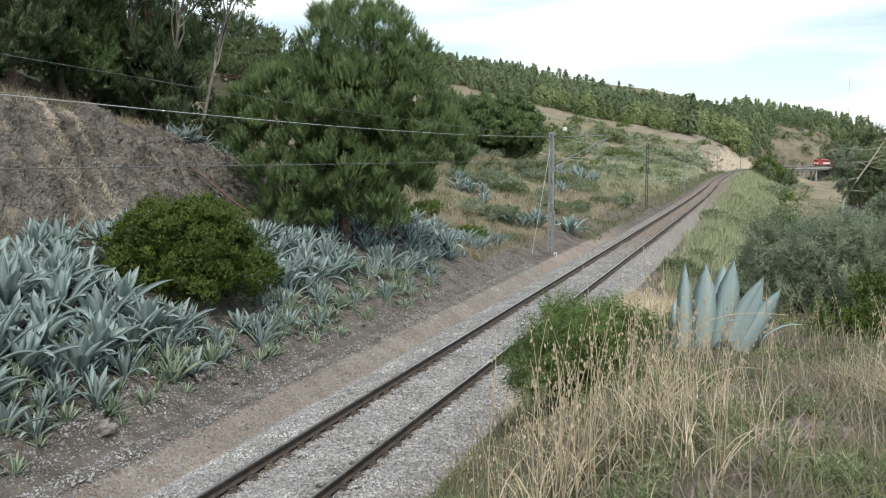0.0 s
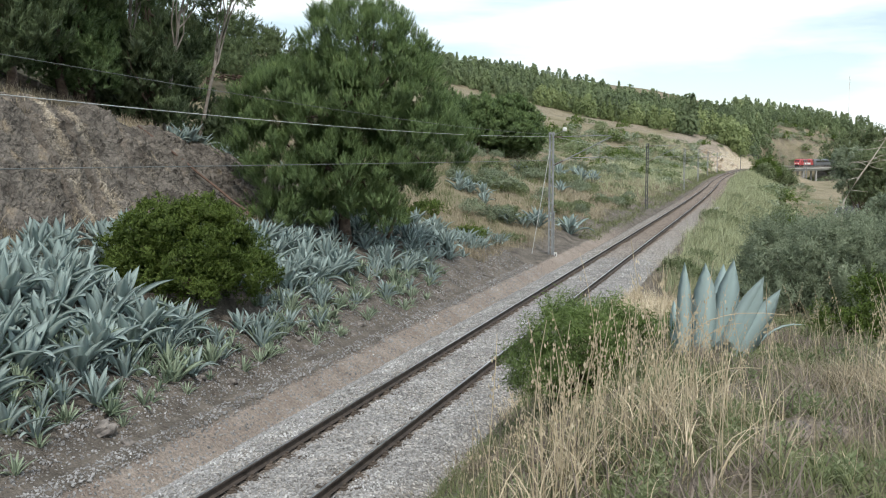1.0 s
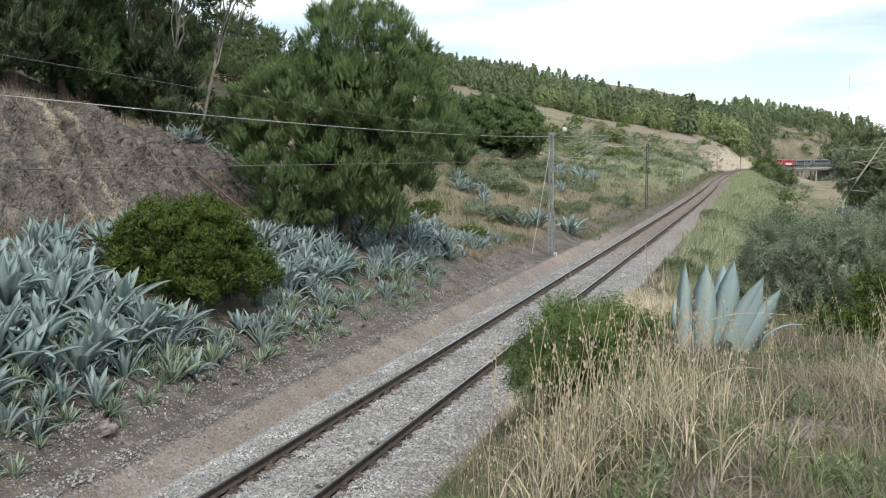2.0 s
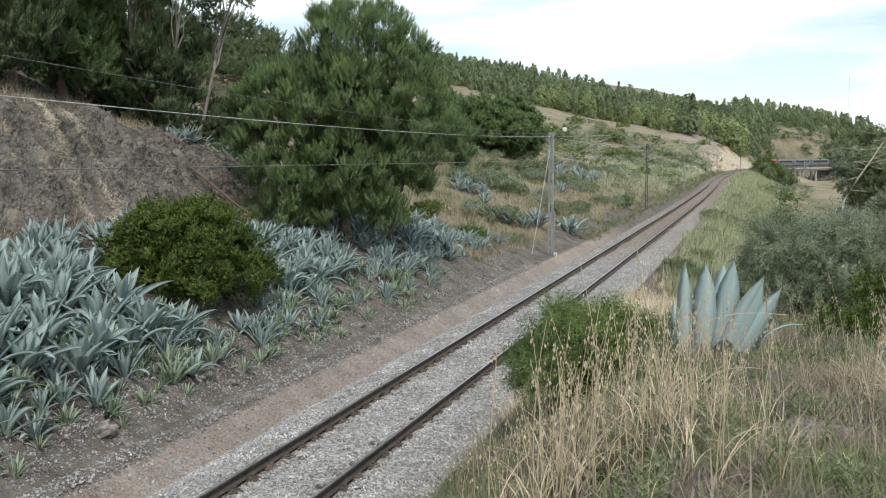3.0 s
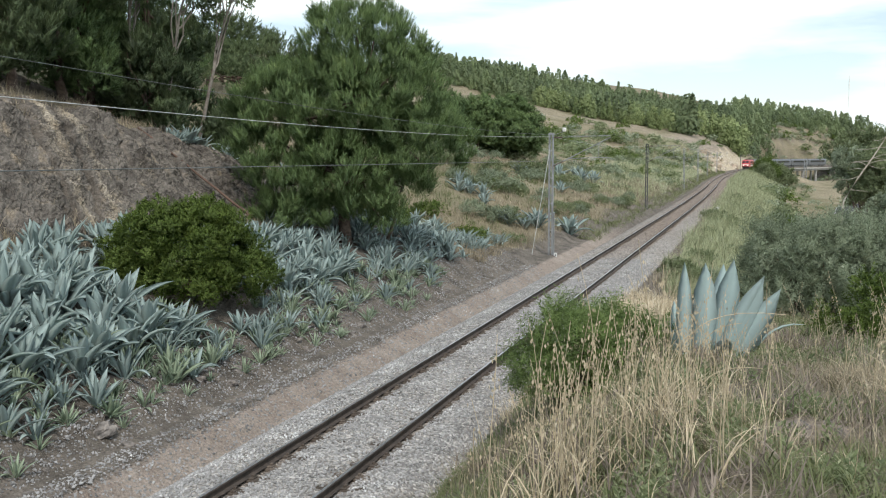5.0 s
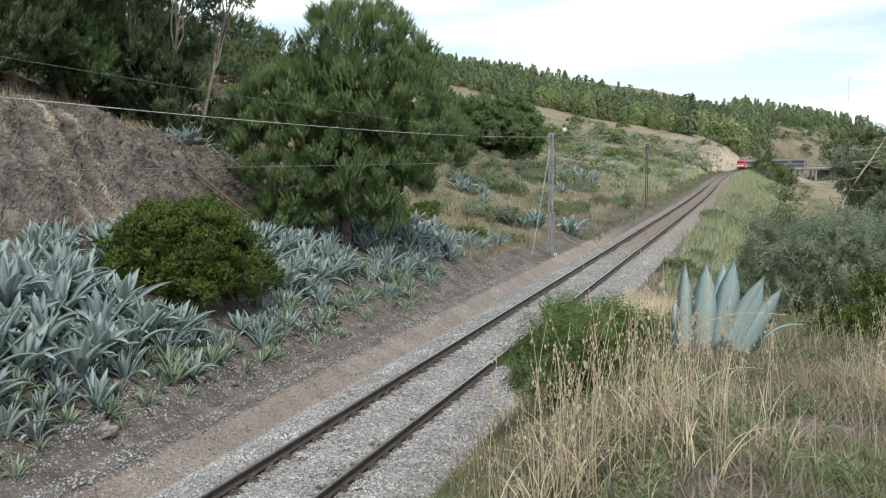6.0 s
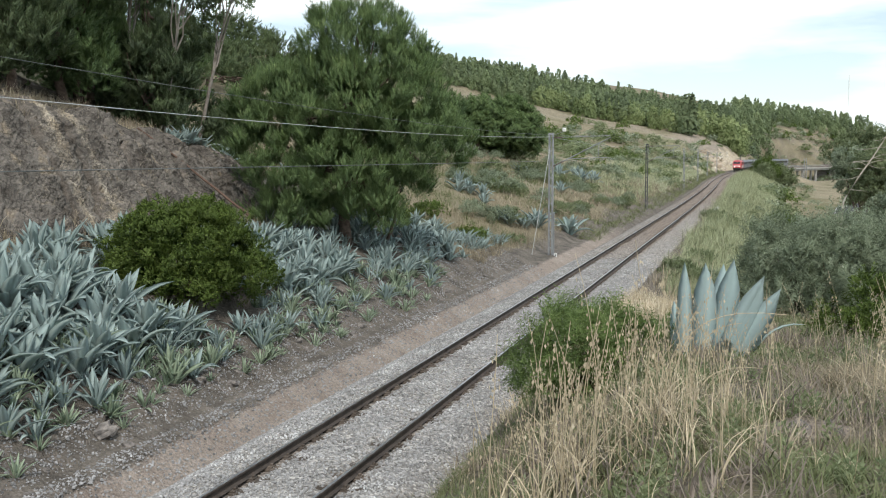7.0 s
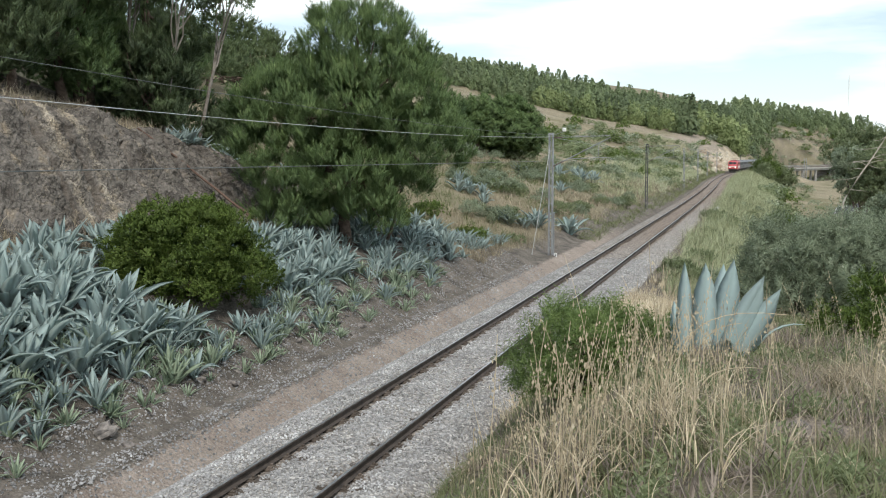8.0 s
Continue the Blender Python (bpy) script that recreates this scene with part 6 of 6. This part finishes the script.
for k in range(40):
    rock(-rng.uniform(10.6, 11.6), rng.uniform(16, 38), 0.05 + 0.2 * rng.random() ** 2, k % 4, "weathered grey-brown rock sticking out of the cutting", "rocks in the cutting")
for k in range(46):
    rock(-rng.uniform(3.4, 4.6), rng.uniform(11, 45), 0.04 + 0.13 * rng.random() ** 2, k % 4, "grey stone lying at the foot of the bank", "stones at the foot of the bank")
rock(-4.1, 14.6, 0.24, 1, "dark rounded stone under a small agave", "stones at the foot of the bank")
for x, y, s in [(7.9, 8.95, 0.1), (8.2, 8.8, 0.08), (7.75, 9.15, 0.07), (8.15, 9.2, 0.06)]:
    rock(x, y, s, 2, "pale rock showing through the dry grass", "rocks on the bank", 0.8)

# pebbles on the path and the bare bank
n = 24000
px, py = -rng.uniform(2.4, 5.6, n), 10.5 + 36 * rng.random(n) ** 1.4
sv, sf = scatter(stone_v, stone_f, turns(rng.normal(size=(n, 3)), 0.01 + 0.04 * rng.random(n) ** 2.6), np.stack([px, py, height(px, py) + 0.005], -1))
gx2, gy2 = -rng.uniform(3.3, 5.2, 3000), 10.2 + 15 * rng.random(3000)
gv, gf = scatter(stone_v, stone_f, turns(rng.normal(size=(3000, 3)), 0.008 + 0.028 * rng.random(3000) ** 2), np.stack([gx2, gy2, height(gx2, gy2) + 0.01], -1))
tagged(new("gravel", mesh_of("gravel", gv, gf, STONE)), "grey gravel spilled at the foot of the bank", "stones", kind="stuff")
tagged(new("pebbles", mesh_of("pebbles", sv, sf, STONE)), "pale pebbles on the path and bare soil", "stones", kind="stuff")

# ================= the train =================


def bogie(parent, y):
    truck = part("bogie_frame", box((2.3, 3.4, 0.35), 0, y, 0.62, bevel=0.06), UNDER, parent)
    for k in (-1.2, 1.2):
        for side in (-0.85, 0.85):
            part("wheel", rod((side - 0.07, y + k, 0.47), (side + 0.07, y + k, 0.47), 0.47, None, 16), UNDER, truck)


def shell(sections, x_top=1.2):
    """A closed body through cross-sections (y, half width, floor, roof, slope of the roof edge)."""
    bm = bmesh.new()
    rings = []
    for y, w, lo, hi, ch in sections:
        pts = [(-w, lo), (-w, hi - ch * 1.3), (-w + ch * 0.7, hi - ch * 0.3), (-w + ch * 1.6, hi), (w - ch * 1.6, hi), (w - ch * 0.7, hi - ch * 0.3), (w, hi - ch * 1.3), (w, lo)]
        rings.append([bm.verts.new((a, y, b)) for a, b in pts])
    for p, q in zip(rings, rings[1:]):
        for k in range(8):
            bm.faces.new((p[k], p[(k + 1) % 8], q[(k + 1) % 8], q[k]))
    bm.faces.new(rings[0][::-1])
    bm.faces.new(rings[-1])
    bmesh.ops.recalc_face_normals(bm, faces=bm.faces)
    return bm


def locomotive():
    """A red electric locomotive; its nose points to -y, the middle of its length is the origin, rails at z = 0."""
    t = empty("locomotive", pose(0, 0, 0), "red electric locomotive with a pale front running on the track", "locomotive")
    hull = part("body", shell([(-9.6, 1.25, 1.0, 2.2, 0.2), (-9.45, 1.38, 1.0, 2.5, 0.25), (-8.7, 1.5, 1.0, 3.85, 0.45), (-8.0, 1.52, 1.0, 4.0, 0.45),
                        (8.0, 1.52, 1.0, 4.0, 0.45), (8.7, 1.5, 1.0, 3.85, 0.45), (9.45, 1.38, 1.0, 2.5, 0.25), (9.6, 1.25, 1.0, 2.2, 0.2)]), RED_PAINT, t, "red painted body")
    part("underframe", box((2.5, 16.5, 0.5), 0, 0, 0.82, bevel=0.05), UNDER, t)
    for e in (-1, 1):
        for k in (-0.62, 0.62):
            part("windscreen", box((1.1, 0.06, 0.85), k, e * 9.12, 3.1, e * 29, 0, 0, bevel=0.02), GLASS, hull)
        part("front_band", box((2.5, 0.06, 0.28), 0, e * 9.63, 1.95, bevel=0.02), WHITE, hull, "pale band across the front")
        part("buffer_beam", box((2.6, 0.2, 0.4), 0, e * 9.62, 1.1, bevel=0.03), UNDER, t)
        for k in (-0.88, 0.88):
            part("buffer", rod((k, e * 9.6, 1.05), (k, e * 10.1, 1.05), 0.22, None, 14), UNDER, t)
            part("headlight", rod((k * 0.95, e * 9.6, 1.62), (k * 0.95, e * 9.68, 1.62), 0.13, None, 12), LAMP_GLOW, hull, "lit round headlight")
        part("snow_plough", box((2.3, 0.12, 0.45), 0, e * 9.5, 0.42, e * 12, 0, 0), UNDER, t)
        for side in (-1, 1):
            part("cab_window", box((0.05, 0.9, 0.75), side * 1.5, e * 7.6, 3.0, bevel=0.02), GLASS, hull)
    for side in (-1, 1):
        part("side_band", box((0.04, 9.0, 0.9), side * 1.53, 0.5, 1.75), WHITE, hull, "pale side panel")
        for k in range(4):
            part("vent_grille", box((0.05, 1.5, 0.7), side * 1.525, -4.2 + 2.6 * k, 3.0), UNDER, hull)
    part("roof_gear", box((1.7, 11.0, 0.22), 0, 0, 4.08, bevel=0.05), UNDER, t)
    for e in (-5.6, 5.6):
        part("pantograph", rod((0, e, 4.2), (0, e + 1.4, 4.6), 0.05), UNDER, t)
        part("pantograph_head", box((1.6, 0.3, 0.06), 0, e + 1.4, 4.62), UNDER, t)
        bogie(t, e)
    return t


def coach():
    """A silver passenger coach with a dark window band."""
    t = empty("passenger_coach", pose(0, 0, 0), "silver-grey passenger coach with a dark window band", "coach", "coaches of the train")
    hull = part("body", shell([(-11.6, 1.4, 1.0, 3.85, 0.45), (-11.5, 1.46, 1.0, 3.95, 0.45), (11.5, 1.46, 1.0, 3.95, 0.45), (11.6, 1.4, 1.0, 3.85, 0.45)]), COACH_SILVER, t, "ribbed silver body")
    part("roof", shell([(-11.4, 1.1, 3.8, 4.05, 0.15), (11.4, 1.1, 3.8, 4.05, 0.15)]), COACH_DARK, t, "dark roof")
    part("underframe", box((2.4, 15, 0.55), 0, 0, 0.78, bevel=0.05), UNDER, t)
    for side in (-1, 1):
        part("window_band", box((0.03, 18.6, 1.05), side * 1.47, 0, 2.75), COACH_DARK, hull, "dark band round the windows")
        for k in range(9):
            part("window", box((0.03, 1.5, 0.75), side * 1.485, -8.0 + 2.0 * k, 2.78), GLASS, hull)
        for k in (-10.4, 10.4):
            part("door", box((0.05, 0.95, 2.2), side * 1.47, k, 2.2), COACH_SILVER, hull)
    for e in (-11.75, 11.75):
        part("gangway", box((1.3, 0.3, 2.4), 0, e, 2.3, bevel=0.05), UNDER, t)
    for e in (-8.2, 8.2):
        bogie(t, e)
    return t


LOCO = locomotive()
first = coach()
COACHES = [first] + [copy_thing(first, pose(0, 0, 0)) for _ in range(4)]


def motions():
    """The train runs towards the camera along the line at a steady 25.9 m/s."""
    speed, nose_at_end = 25.91, 333.3
    times = [k * 0.25 for k in range(33)]
    for ob, offset, base in [(LOCO, 9.8, 8.6)] + [(c, 20.0 + 12.1 + 24.1 * k, 8.2) for k, c in enumerate(COACHES)]:
        rows = []
        for t in times:
            s = nose_at_end + speed * (8.0 - t) + offset
            a, b = beside(np.array(s - base), 0.0, 0.0), beside(np.array(s + base), 0.0, 0.0)
            mid, d = (a + b) / 2, b - a
            rows.append((t, pose(float(mid[0]), float(mid[1]), 0.0, 0, 0, -math.degrees(math.atan2(d[0], d[1])))))
        walk(ob, rows)
    # the tallest oat stalks nod in the wind
    for k, ob in enumerate(SWAYING):
        rest = ob.matrix_basis.copy()
        place, turn, _ = rest.decompose()
        still = Matrix.LocRotScale(place, turn, None)
        rows = []
        for i in range(33):
            t = i * 0.25
            gust = 1.6 + 1.3 * math.sin(0.9 * t + 0.5)
            a = gust * math.sin(4.1 * t + 0.31 * k) + 0.8 * math.sin(7.3 * t + k)
            rows.append((t, Matrix.Translation(place) @ pose(0, 0, 0, 0.4 * a, a, 0) @ Matrix.Translation(-place) @ still))
        walk(ob, rows)


motions()
